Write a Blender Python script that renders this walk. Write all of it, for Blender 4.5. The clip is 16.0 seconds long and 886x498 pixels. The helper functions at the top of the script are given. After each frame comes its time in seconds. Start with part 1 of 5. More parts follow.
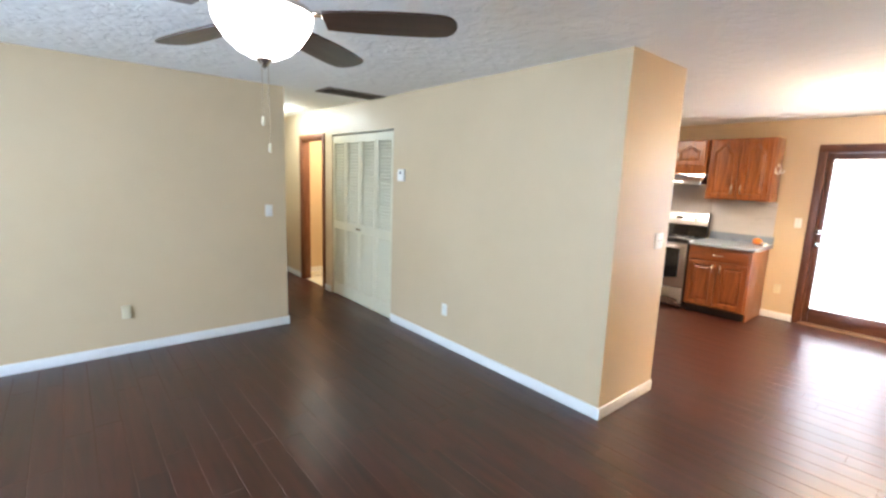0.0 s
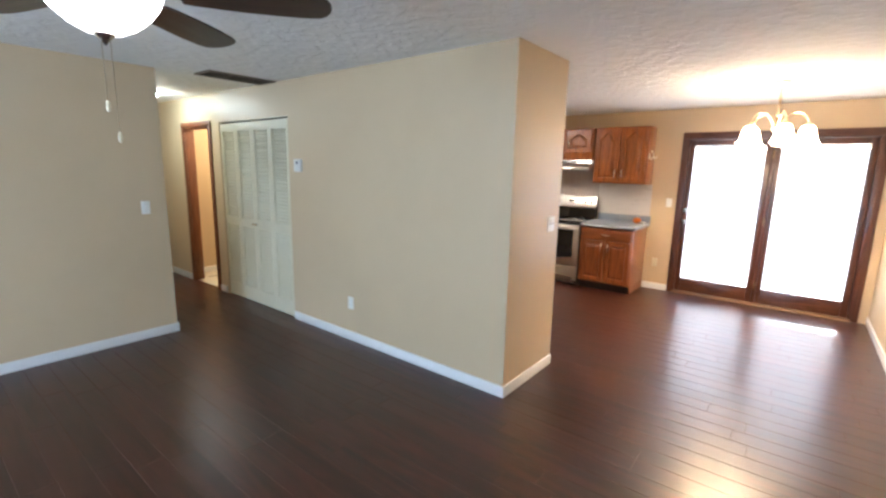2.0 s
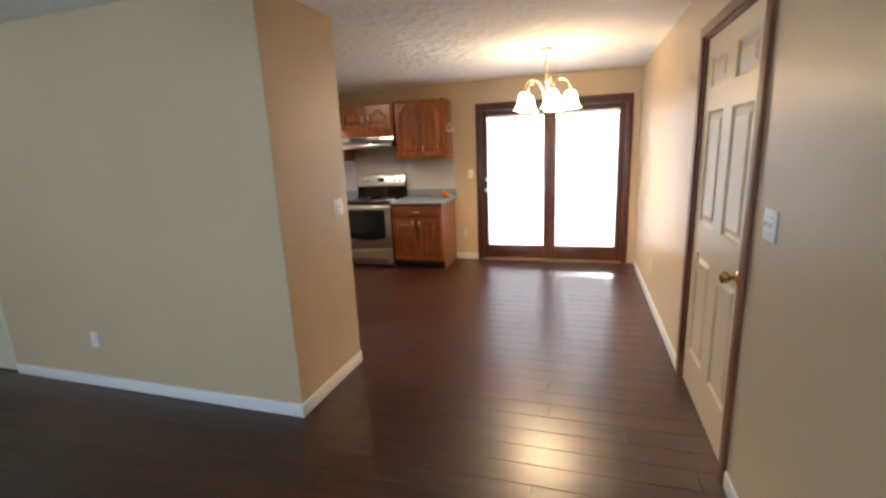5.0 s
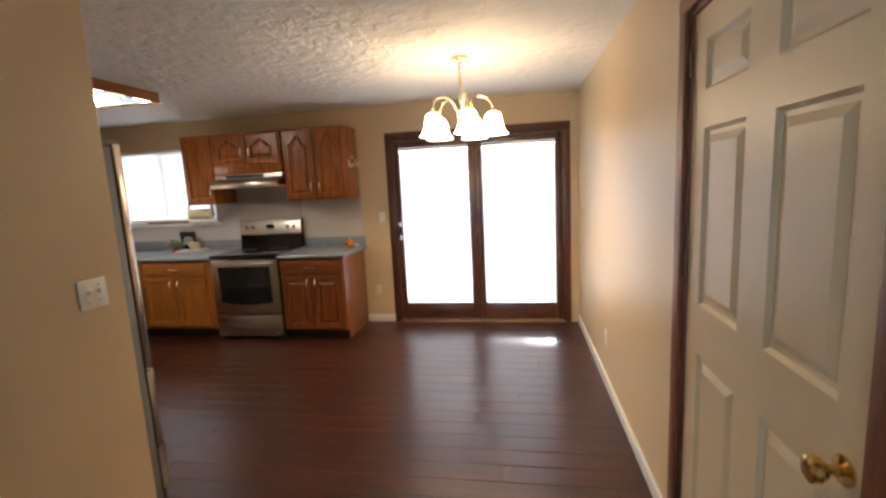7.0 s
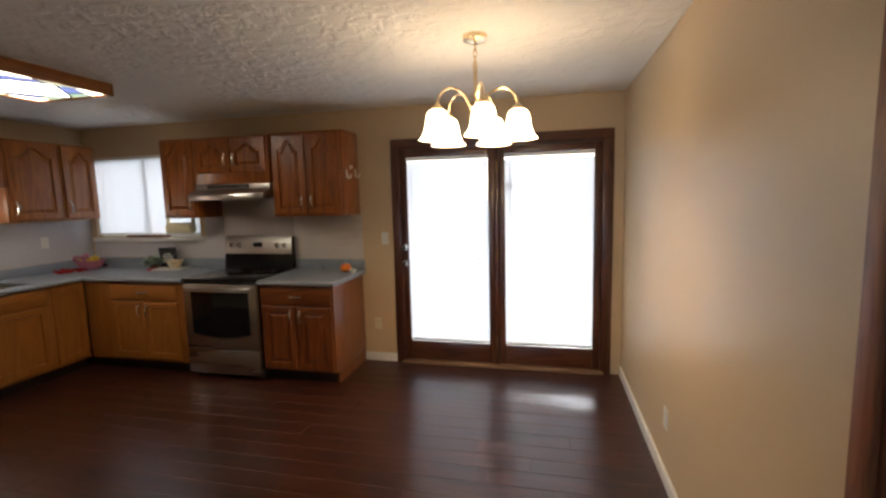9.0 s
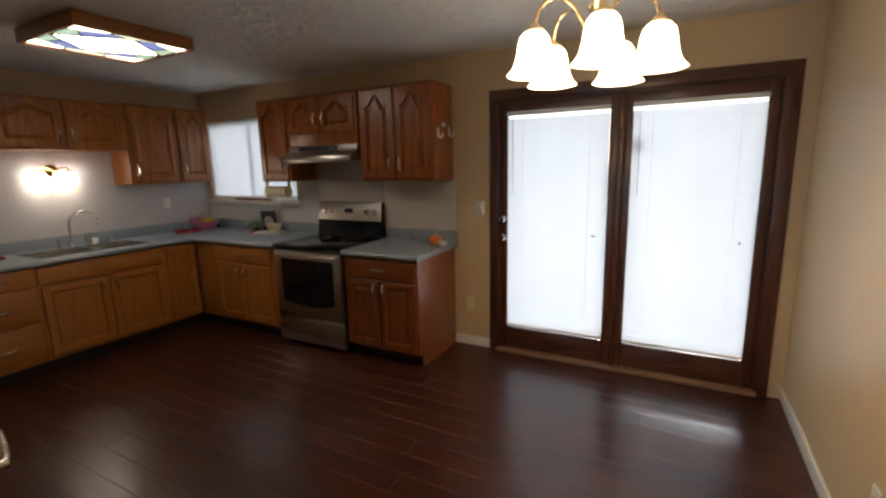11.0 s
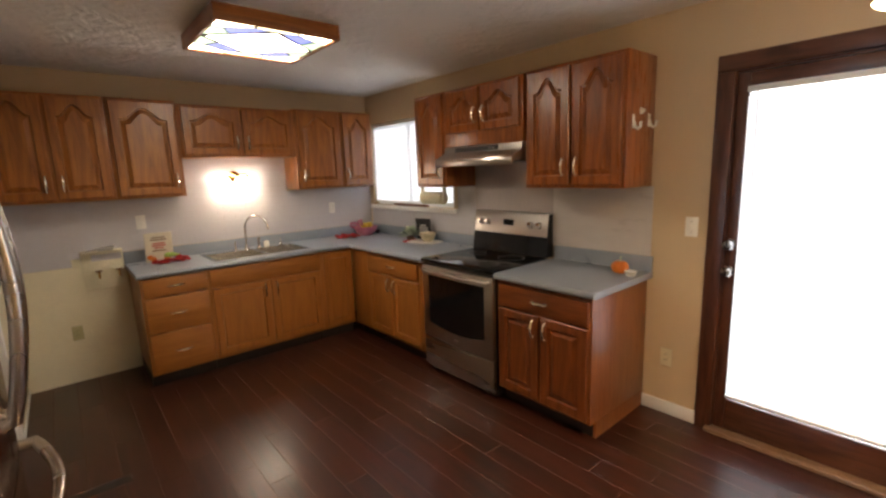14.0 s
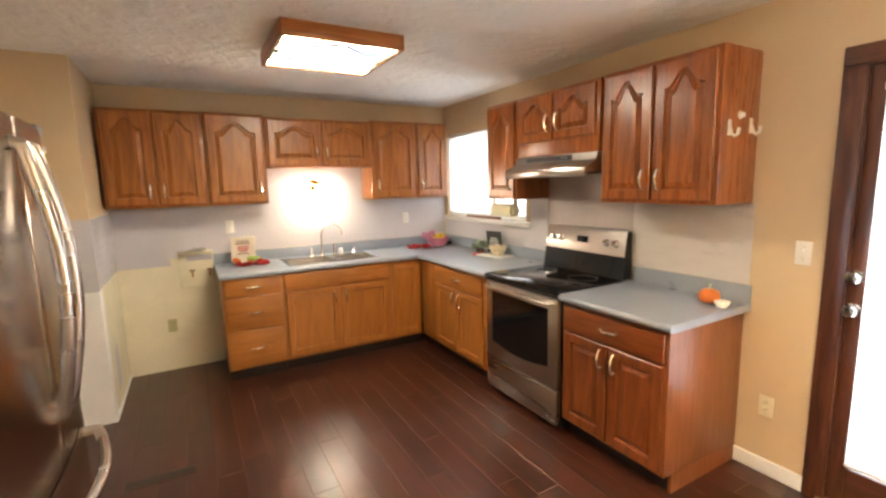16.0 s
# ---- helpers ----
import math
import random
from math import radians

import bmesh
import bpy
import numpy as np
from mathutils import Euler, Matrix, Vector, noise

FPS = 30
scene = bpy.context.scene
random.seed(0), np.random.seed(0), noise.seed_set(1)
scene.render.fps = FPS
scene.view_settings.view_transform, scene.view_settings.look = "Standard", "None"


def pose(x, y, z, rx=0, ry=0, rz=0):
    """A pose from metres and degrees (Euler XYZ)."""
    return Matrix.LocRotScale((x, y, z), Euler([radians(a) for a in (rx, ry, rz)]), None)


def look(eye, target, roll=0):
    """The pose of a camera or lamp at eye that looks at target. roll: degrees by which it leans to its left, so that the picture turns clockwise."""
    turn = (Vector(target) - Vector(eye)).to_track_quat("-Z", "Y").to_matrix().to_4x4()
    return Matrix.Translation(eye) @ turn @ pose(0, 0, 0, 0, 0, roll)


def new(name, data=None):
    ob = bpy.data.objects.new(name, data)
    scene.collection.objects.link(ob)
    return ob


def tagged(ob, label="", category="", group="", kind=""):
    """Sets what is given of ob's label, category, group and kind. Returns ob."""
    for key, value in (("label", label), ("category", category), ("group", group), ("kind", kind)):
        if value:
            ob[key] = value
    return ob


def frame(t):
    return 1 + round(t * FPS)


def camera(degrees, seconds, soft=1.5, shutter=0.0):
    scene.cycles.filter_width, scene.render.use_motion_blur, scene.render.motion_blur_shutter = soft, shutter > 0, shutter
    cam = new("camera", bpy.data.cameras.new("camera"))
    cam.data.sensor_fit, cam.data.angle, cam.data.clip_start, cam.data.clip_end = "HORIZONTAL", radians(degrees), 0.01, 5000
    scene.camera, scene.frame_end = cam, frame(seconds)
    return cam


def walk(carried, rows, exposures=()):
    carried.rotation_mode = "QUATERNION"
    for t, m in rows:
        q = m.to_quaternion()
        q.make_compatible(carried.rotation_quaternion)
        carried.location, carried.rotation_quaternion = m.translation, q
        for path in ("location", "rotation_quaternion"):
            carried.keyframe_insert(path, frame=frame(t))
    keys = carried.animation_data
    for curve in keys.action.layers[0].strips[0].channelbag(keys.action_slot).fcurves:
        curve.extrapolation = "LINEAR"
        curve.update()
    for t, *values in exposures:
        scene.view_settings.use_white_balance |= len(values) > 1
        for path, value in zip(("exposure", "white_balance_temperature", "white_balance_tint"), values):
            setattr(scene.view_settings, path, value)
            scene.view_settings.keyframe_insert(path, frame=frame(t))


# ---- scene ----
cam = camera(89.5, 16.0, soft=2.6)
PATH = [
    (0, (0.053, 0.052, 1.616), (1.330, 1.557, 1.294), 2.1),
    (0.5, (0.066, 0.040, 1.624), (1.404, 1.488, 1.290), 2.1),
    (1, (0.090, 0.037, 1.634), (1.498, 1.414, 1.285), 1.9),
    (1.5, (0.111, 0.027, 1.625), (1.588, 1.328, 1.271), 1.6),
    (2, (0.128, 0.019, 1.620), (1.671, 1.240, 1.261), 1.2),
    (2.5, (0.128, 0.009, 1.649), (1.739, 1.132, 1.270), 1.1),
    (3, (0.131, 0.012, 1.615), (1.813, 1.028, 1.246), 0.7),
    (3.5, (0.155, 0.005, 1.605), (1.899, 0.906, 1.224), 0.0),
    (4, (0.246, -0.008, 1.584), (2.041, 0.779, 1.186), -0.6),
    (4.5, (0.435, -0.041, 1.570), (2.266, 0.643, 1.147), -1.6),
    (5, (0.669, -0.080, 1.560), (2.530, 0.508, 1.125), -2.5),
    (5.2, (0.773, -0.083, 1.538), (2.648, 0.469, 1.117), -2.8),
    (7.5, (2.190, -0.122, 1.580), (4.148, 0.186, 1.315), -2.5),
    (8, (2.389, -0.079, 1.599), (4.350, 0.230, 1.363), -2.2),
    (10.5, (3.227, -0.134, 1.557), (5.028, 0.675, 1.232), -0.8),
    (11, (3.357, -0.060, 1.564), (5.093, 0.863, 1.198), -1.3),
    (11.5, (3.499, 0.042, 1.582), (5.163, 1.077, 1.187), -1.8),
    (12, (3.636, 0.107, 1.576), (5.222, 1.259, 1.181), -2.0),
    (12.5, (3.747, 0.158, 1.579), (5.253, 1.415, 1.188), -2.3),
    (13, (3.836, 0.221, 1.577), (5.266, 1.569, 1.201), -2.3),
    (13.5, (3.920, 0.309, 1.563), (5.279, 1.732, 1.206), -2.1),
    (14, (4.002, 0.383, 1.585), (5.282, 1.881, 1.240), -2.0),
    (14.5, (4.059, 0.406, 1.575), (5.260, 1.974, 1.260), -1.8),
    (15, (4.131, 0.389, 1.590), (5.248, 2.021, 1.290), -1.7),
    (15.5, (4.180, 0.389, 1.589), (5.223, 2.071, 1.297), -1.5),
    (16, (4.221, 0.395, 1.587), (5.188, 2.121, 1.298), -1.4),
]
EXPOSURES = [(0.0, 2.68, 5900, 13), (1.5, 2.35, 5850, 13), (3.0, 1.88, 5700, 13), (5.0, 1.42, 6100, 12), (8.0, 0.66, 6150, 12), (10.5, -0.13, 6150, 10),
             (12.0, -0.08, 6050, 9), (13.5, 0.6, 6450, 12), (14.5, 1.22, 6600, 15), (16.0, 2.1, 6500, 11)]
walk(cam, [(t, look(eye, target, roll)) for t, eye, target, roll in PATH], EXPOSURES)

# ---- plan in metres: x ahead to the patio door, y to the sink wall ----
H = 2.43                  # ceiling
XE, YS = 6.785, -0.74    # east wall (patio door, range), south wall
YN = 4.91                 # sink wall
XP, YP, XP2 = 2.742, 1.515, 3.505   # partition with the hall closet, its free end, end of the wing
XB, YB = 3.64, 4.06       # block beside the cabinets
YL, XL = 4.60, 1.78       # living room's north wall and its free end
XW, YH = -2.60, 8.0       # west wall, end of the hall
TH = 0.11

# ---- world, sun and daylight ----
world = bpy.data.worlds.new("world")
scene.world = world
world.use_nodes = True
wn = world.node_tree.nodes
sky = wn.new("ShaderNodeTexSky")
sky.sky_type, sky.sun_disc = "NISHITA", False
sky.sun_elevation, sky.sun_rotation = radians(20), radians(94.6)
wn["Background"].inputs["Strength"].default_value = 0.12
world.node_tree.links.new(sky.outputs["Color"], wn["Background"].inputs["Color"])
sun = new("sun", bpy.data.lights.new("sun", "SUN"))
sun.data.energy, sun.data.angle, sun.data.color = 0.6, radians(7), (1.0, 0.98, 0.96)
sun.matrix_basis = look((10, -0.8, 3.64), (0, 0, 0))


def daylight(name, m, w, h, watts, color):
    lamp = new(name, bpy.data.lights.new(name, "AREA"))
    lamp.data.shape, lamp.data.size, lamp.data.size_y = "RECTANGLE", w, h
    lamp.data.energy, lamp.data.color = watts, color
    lamp.matrix_basis = m


PATIO_W, WINDOW_W, LIVING_W = 27, 6.5, 28
daylight("patio_daylight", look((7.25, 0.30, 1.15), (0, 0.30, 1.15)), 2.1, 2.1, PATIO_W, (0.86, 0.93, 1.0))
daylight("window_daylight", look((7.2, 4.12, 1.7), (0, 4.12, 1.7)), 1.4, 1.0, WINDOW_W, (0.86, 0.93, 1.0))
daylight("living_daylight", look((-2.72, 2.0, 1.4), (5, 2.0, 1.1)), 2.2, 1.3, LIVING_W, (0.64, 0.81, 1.0))
# glow of the lamps, in watts per square metre of glass
FAN_GLOW, CHANDELIER_GLOW, BOX_GLOW, SCONCE_GLOW, HALL_GLOW, ROOM_W = 2.1, 9.3, 14.5, 32, 24, 6
BULB_GLOW = 190
WARM, NEUTRAL = (1.0, 0.93, 0.84), (1.0, 0.86, 0.64)


# ---- materials ----
def nodes_of(name):
    m = bpy.data.materials.new(name)
    m.use_nodes = True
    nt = m.node_tree
    return m, nt, nt.nodes["Principled BSDF"]


def grain(nt, scale, detail=4.0, rough=0.55, stretch=(1, 1, 1), distort=0.0, offset=None):
    tc, mp, nz = nt.nodes.new("ShaderNodeTexCoord"), nt.nodes.new("ShaderNodeMapping"), nt.nodes.new("ShaderNodeTexNoise")
    mp.inputs["Scale"].default_value = stretch
    nt.links.new(tc.outputs["Object"], mp.inputs["Vector"])
    if offset is not None:
        nt.links.new(offset, mp.inputs["Location"])
    nt.links.new(mp.outputs["Vector"], nz.inputs["Vector"])
    nz.inputs["Scale"].default_value, nz.inputs["Detail"].default_value = scale, detail
    nz.inputs["Roughness"].default_value, nz.inputs["Distortion"].default_value = rough, distort
    return nz.outputs["Fac"]


def ramp(nt, fac, stops):
    r = nt.nodes.new("ShaderNodeValToRGB")
    while len(r.color_ramp.elements) < len(stops):
        r.color_ramp.elements.new(0.5)
    for e, (p, c) in zip(r.color_ramp.elements, stops):
        e.position, e.color = p, (*c, 1)
    nt.links.new(fac, r.inputs["Fac"])
    return r.outputs["Color"]


def blend(nt, kind, fac, a, b):
    n = nt.nodes.new("ShaderNodeMix")
    n.data_type, n.blend_type = "RGBA", kind
    for sock, v in ((n.inputs["Factor"], fac), (n.inputs["A"], a), (n.inputs["B"], b)):
        if isinstance(v, bpy.types.NodeSocket):
            nt.links.new(v, sock)
        else:
            sock.default_value = v
    return n.outputs["Result"]


def spread(nt, fac, lo, hi):
    n = nt.nodes.new("ShaderNodeMapRange")
    nt.links.new(fac, n.inputs["Value"])
    n.inputs["From Min"].default_value, n.inputs["From Max"].default_value = 0.3, 0.7
    n.inputs["To Min"].default_value, n.inputs["To Max"].default_value = lo, hi
    return n.outputs["Result"]


def relief(nt, bsdf, fac, strength, distance=0.01):
    b = nt.nodes.new("ShaderNodeBump")
    b.inputs["Strength"].default_value, b.inputs["Distance"].default_value = strength, distance
    nt.links.new(fac, b.inputs["Height"])
    nt.links.new(b.outputs["Normal"], bsdf.inputs["Normal"])


def tint(c, k):
    return tuple(min(1.0, v * k) for v in c)


def surface(name, base, rough=0.5, metal=0.0, var=0.08, scale=3.0, fine=60.0, bump=0.05, spec=0.5, stretch=(1, 1, 1)):
    """Paint, plastic, metal or stone: blotches, fine grain, uneven gloss, slight relief."""
    m, nt, b = nodes_of(name)
    big = grain(nt, scale, 3, stretch=stretch)
    small = grain(nt, fine, 3, stretch=stretch)
    col = ramp(nt, big, [(0.3, tint(base, 1 - var)), (0.7, tint(base, 1 + var))])
    col = blend(nt, "MULTIPLY", 0.5, col, ramp(nt, small, [(0.3, (1 - var,) * 3), (0.7, (1, 1, 1))]))
    nt.links.new(col, b.inputs["Base Color"])
    nt.links.new(spread(nt, big, rough * 0.85, min(1, rough * 1.15)), b.inputs["Roughness"])
    b.inputs["Metallic"].default_value = metal
    b.inputs["Specular IOR Level"].default_value = spec
    if bump:
        relief(nt, b, small, bump)
    return m


def wood(name, dark, light, rough=0.35, along="z", scale=1.0, random_piece=None, coat=0.15, figure=0.6):
    m, nt, b = nodes_of(name)
    long, short = 1.6 * scale, 17.0 * scale
    st = {"x": (long, short, short), "y": (short, long, short), "z": (short, short, long)}[along]
    off = None
    if random_piece:
        oi = nt.nodes.new("ShaderNodeObjectInfo" if random_piece == "object" else "ShaderNodeNewGeometry")
        rnd_out = oi.outputs["Random" if random_piece == "object" else "Random Per Island"]
        cx = nt.nodes.new("ShaderNodeCombineXYZ")
        mul = nt.nodes.new("ShaderNodeMath")
        mul.operation = "MULTIPLY"
        mul.inputs[1].default_value = 37.0
        nt.links.new(rnd_out, mul.inputs[0])
        for k in range(3):
            nt.links.new(mul.outputs[0], cx.inputs[k])
        off = cx.outputs[0]
    pores = grain(nt, 3.2, 6, 0.7, st, 0.6, off)
    bands = grain(nt, 0.8, 3, 0.5, st, 1.3 if random_piece else 2.4, off)
    lo_b, hi_b = (0.26, 0.74) if random_piece else (0.34, 0.66)
    col = ramp(nt, bands, [(lo_b, dark), (0.5, tuple((a + c) / 2 for a, c in zip(dark, light))), (hi_b, light)])
    col = blend(nt, "MULTIPLY", 0.25 if random_piece else figure, col, ramp(nt, pores, [(0.33, (0.50, 0.44, 0.40)), (0.50, (1, 1, 1))]))
    if random_piece:
        col = blend(nt, "MULTIPLY", 0.85, col, ramp(nt, rnd_out, [(0.0, (0.80, 0.77, 0.75)), (0.5, (1, 0.95, 0.92)), (1.0, (1, 0.86, 0.78))]))
    nt.links.new(col, b.inputs["Base Color"])
    if random_piece:
        b.inputs["Roughness"].default_value = rough
    else:
        nt.links.new(spread(nt, pores, rough * 1.12, rough * 0.92), b.inputs["Roughness"])
    b.inputs["Coat Weight"].default_value, b.inputs["Coat Roughness"].default_value = coat, 0.2
    if not random_piece:
        relief(nt, b, pores, 0.06, 0.002)
    return m


def lit_glass(name, color, strength, edge=None):
    m, nt, b = nodes_of(name)
    b.inputs["Base Color"].default_value = (0.85, 0.82, 0.76, 1)
    b.inputs["Roughness"].default_value = 0.3
    n = grain(nt, 9.0, 3)
    nt.links.new(ramp(nt, n, [(0.3, tint(color, 0.9)), (0.7, color)]), b.inputs["Emission Color"])
    b.inputs["Emission Strength"].default_value = strength
    return m


PAINT = surface("tan_wall_paint", (0.60, 0.465, 0.293), 0.40, var=0.04, scale=1.2, fine=140, bump=0.06, spec=0.4)
CREAM = surface("bare_cream_plaster", (0.72, 0.67, 0.50), 0.75, var=0.07, scale=3.5, fine=50, bump=0.25)
WHITE = surface("white_trim_paint", (0.80, 0.80, 0.78), 0.35, var=0.03, scale=4, fine=80, bump=0.03)
PLATE = surface("white_plastic", (0.80, 0.79, 0.74), 0.3, var=0.02, bump=0.0)
IVORY = surface("ivory_plastic", (0.70, 0.64, 0.45), 0.35, var=0.03, bump=0.0)
OLIVE = surface("olive_plastic", (0.42, 0.38, 0.20), 0.4, var=0.03, bump=0.0)
DOORPAINT = surface("cream_door_paint", (0.67, 0.525, 0.325), 0.38, var=0.03, scale=3, fine=90, bump=0.05)
LOUVRE = surface("cream_louvre_paint", (0.70, 0.65, 0.48), 0.40, var=0.04, scale=4, fine=90, bump=0.04)
STONE = surface("blue_grey_laminate", (0.27, 0.31, 0.37), 0.32, var=0.06, scale=6, fine=260, bump=0.02)
TILE = surface("pale_lilac_tile", (0.57, 0.56, 0.60), 0.22, var=0.07, scale=2.2, fine=40, bump=0.04)
GROUT = surface("tile_grout", (0.53, 0.52, 0.555), 0.6, var=0.06, fine=120, bump=0.1)
PANEL = surface("pale_splash_panel", (0.58, 0.55, 0.53), 0.3, var=0.05, scale=2.5, fine=50, bump=0.05, stretch=(1, 1, 4))
SINK_STEEL = surface("bright_sink_steel", (0.80, 0.77, 0.72), 0.24, 1.0, var=0.05, scale=6, fine=90, bump=0.02)
SPLASH_STEEL = surface("brushed_splash_sheet", (0.44, 0.40, 0.385), 0.42, 0.5, var=0.10, scale=3, fine=70, bump=0.05, stretch=(1, 1, 0.15))
STEEL = surface("brushed_steel", (0.56, 0.53, 0.49), 0.28, 1.0, var=0.06, scale=2, fine=120, bump=0.03, stretch=(0.04, 1, 1))
FRIDGE_STEEL = surface("fridge_steel", (0.42, 0.37, 0.32), 0.25, 1.0, var=0.06, scale=2, fine=120, bump=0.03, stretch=(1, 0.04, 1))
CHROME = surface("polished_chrome", (0.80, 0.80, 0.80), 0.10, 1.0, var=0.02, bump=0.0)
NICKEL = surface("satin_nickel", (0.66, 0.62, 0.55), 0.22, 1.0, var=0.03, bump=0.0)
HANDLE = surface("pale_nickel", (0.86, 0.80, 0.70), 0.24, 1.0, var=0.02, bump=0.0)
BRONZE = surface("dark_bronze", (0.16, 0.095, 0.05), 0.35, 0.9, var=0.05, bump=0.0)
PALEBRASS = surface("pale_brass", (0.80, 0.66, 0.42), 0.22, 1.0, var=0.03, bump=0.0)
BRASS = surface("polished_brass", (0.75, 0.52, 0.20), 0.18, 1.0, var=0.03, bump=0.0)
GREY = surface("fridge_side_grey", (0.16, 0.16, 0.17), 0.5, var=0.05, fine=150, bump=0.06)
BLACK = surface("black_plastic", (0.018, 0.018, 0.02), 0.35, var=0.2, bump=0.0)
BLACKGLASS = surface("black_glass", (0.008, 0.008, 0.009), 0.06, var=0.1, bump=0.0)
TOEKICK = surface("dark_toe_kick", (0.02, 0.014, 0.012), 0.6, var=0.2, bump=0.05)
ORANGE = surface("orange_ceramic", (0.72, 0.19, 0.02), 0.35, var=0.12, scale=20, bump=0.03)
RED = surface("red_cloth", (0.50, 0.03, 0.03), 0.8, var=0.2, scale=20, fine=300, bump=0.3)
PINK = surface("pink_basket", (0.55, 0.20, 0.30), 0.5, var=0.15, scale=14, fine=90, bump=0.3)
YELLOW = surface("yellow_fruit", (0.75, 0.55, 0.06), 0.45, var=0.12, scale=14, bump=0.05)
GREEN = surface("green_fruit", (0.28, 0.40, 0.06), 0.45, var=0.12, scale=14, bump=0.05)
PURPLE = surface("dark_purple_cloth", (0.10, 0.05, 0.09), 0.8, var=0.2, scale=20, bump=0.2)
LEAF = surface("grey_green_leaf", (0.45, 0.55, 0.43), 0.55, var=0.3, scale=30, bump=0.1)
BOARD = surface("black_letter_board", (0.02, 0.02, 0.022), 0.6, var=0.15, fine=200, bump=0.1)
LETTER = surface("white_letters", (0.75, 0.75, 0.72), 0.6, var=0.05, bump=0.0)
PAPER = surface("printed_paper", (0.72, 0.66, 0.52), 0.6, var=0.08, scale=12, bump=0.02)
INK = surface("brown_ink", (0.22, 0.12, 0.07), 0.7, var=0.1, bump=0.0)
TOWEL = surface("yellow_paper_towel", (0.84, 0.78, 0.54), 0.9, var=0.06, scale=30, fine=200, bump=0.3)
CERAMIC = surface("patterned_cream_ceramic", (0.70, 0.60, 0.40), 0.3, var=0.25, scale=45, bump=0.0)
BATHFLOOR = surface("pale_floor_tile", (0.66, 0.60, 0.46), 0.3, var=0.06, scale=3, bump=0.03)
CONCRETE = surface("concrete_patio", (0.36, 0.35, 0.32), 0.85, var=0.15, scale=0.6, fine=20, bump=0.3)
LEAD = surface("lead_came", (0.06, 0.05, 0.03), 0.5, 0.3, var=0.1, bump=0.0)
CRYSTAL = surface("clear_acrylic_knob", (0.50, 0.49, 0.47), 0.14, 1.0, var=0.05, bump=0.0)

OAK = wood("golden_oak_upright", (0.215, 0.068, 0.0115), (0.36, 0.126, 0.023), 0.3)
OAK_X = wood("golden_oak_level", (0.215, 0.068, 0.0115), (0.36, 0.126, 0.023), 0.3, along="x")
RUSSET = wood("russet_oak_upright", (0.19, 0.052, 0.010), (0.335, 0.100, 0.018), 0.28)
RUSSET_X = wood("russet_oak_level", (0.19, 0.052, 0.010), (0.335, 0.100, 0.018), 0.28, along="x")
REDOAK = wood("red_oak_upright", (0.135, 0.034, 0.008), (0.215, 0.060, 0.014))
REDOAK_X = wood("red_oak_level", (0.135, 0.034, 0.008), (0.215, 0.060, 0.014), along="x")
HONEY = wood("honey_oak_upright", (0.305, 0.112, 0.0200), (0.370, 0.139, 0.0265), figure=0.3)
HONEY_X = wood("honey_oak_level", (0.305, 0.112, 0.0200), (0.370, 0.139, 0.0265), along="x", figure=0.3)
THRESH = wood("worn_threshold_wood", (0.20, 0.12, 0.07), (0.29, 0.18, 0.11), 0.5, along="x")
LIGHTOAK = wood("light_oak_side", (0.20, 0.062, 0.016), (0.245, 0.082, 0.022))
STAIN = wood("dark_stained_upright", (0.055, 0.017, 0.009), (0.115, 0.040, 0.020), 0.3)
STAIN_X = wood("dark_stained_level", (0.055, 0.017, 0.009), (0.115, 0.040, 0.020), 0.3, along="x")
TRIMWOOD = wood("brown_door_casing", (0.15, 0.050, 0.020), (0.25, 0.090, 0.036), 0.48, coat=0.0)
TRIMWOOD_X = wood("brown_door_casing_level", (0.15, 0.050, 0.020), (0.25, 0.090, 0.036), 0.48, coat=0.0, along="x")
BLADE = wood("dark_walnut_blade", (0.028, 0.012, 0.007), (0.06, 0.026, 0.014), 0.35, along="x", scale=0.7)
PLANK_ARGS = ((0.022, 0.0064, 0.0039), (0.067, 0.0182, 0.0100), 0.33, "y", 0.8)
PLANK = wood("dark_mahogany_plank", *PLANK_ARGS, random_piece="object", coat=0.2)
PLANK_FIELD = wood("dark_mahogany_plank_field", *PLANK_ARGS, random_piece="island", coat=0.2)
# paler bevel colour imitates light glancing off the plank edges
SEAM = surface("worn_plank_edge", (0.100, 0.061, 0.047), 0.85, var=0.2, scale=8, bump=0.0, spec=0.15)
SUBFLOOR = surface("subfloor", (0.05, 0.035, 0.028), 0.8, var=0.2, bump=0.0)

FAN_GLASS = lit_glass("lit_fan_bowl", WARM, FAN_GLOW)
SHADE_GLASS = lit_glass("lit_frosted_shade", (1.0, 0.72, 0.42), CHANDELIER_GLOW)
BOX_GLASS = lit_glass("lit_white_glass", NEUTRAL, BOX_GLOW * 1.5)
BLUE_GLASS = lit_glass("lit_blue_glass", (0.20, 0.28, 0.80), BOX_GLOW * 0.06)
GREEN_GLASS = lit_glass("lit_green_glass", (0.60, 0.82, 0.55), BOX_GLOW * 0.07)
CLEAR_GLASS = lit_glass("lit_clear_glass", NEUTRAL, BOX_GLOW * 0.5)
YELLOW_GLASS = lit_glass("lit_amber_glass", (1.0, 0.92, 0.55), BOX_GLOW * 0.25)
SCONCE_GLASS = lit_glass("lit_sconce_glass", (1.0, 0.84, 0.62), SCONCE_GLOW)
BULB_GLASS = lit_glass("lit_bulb", (1.0, 0.68, 0.35), BULB_GLOW)
HALL_GLASS = lit_glass("lit_hall_dome", (0.85, 1.0, 0.96), HALL_GLOW)


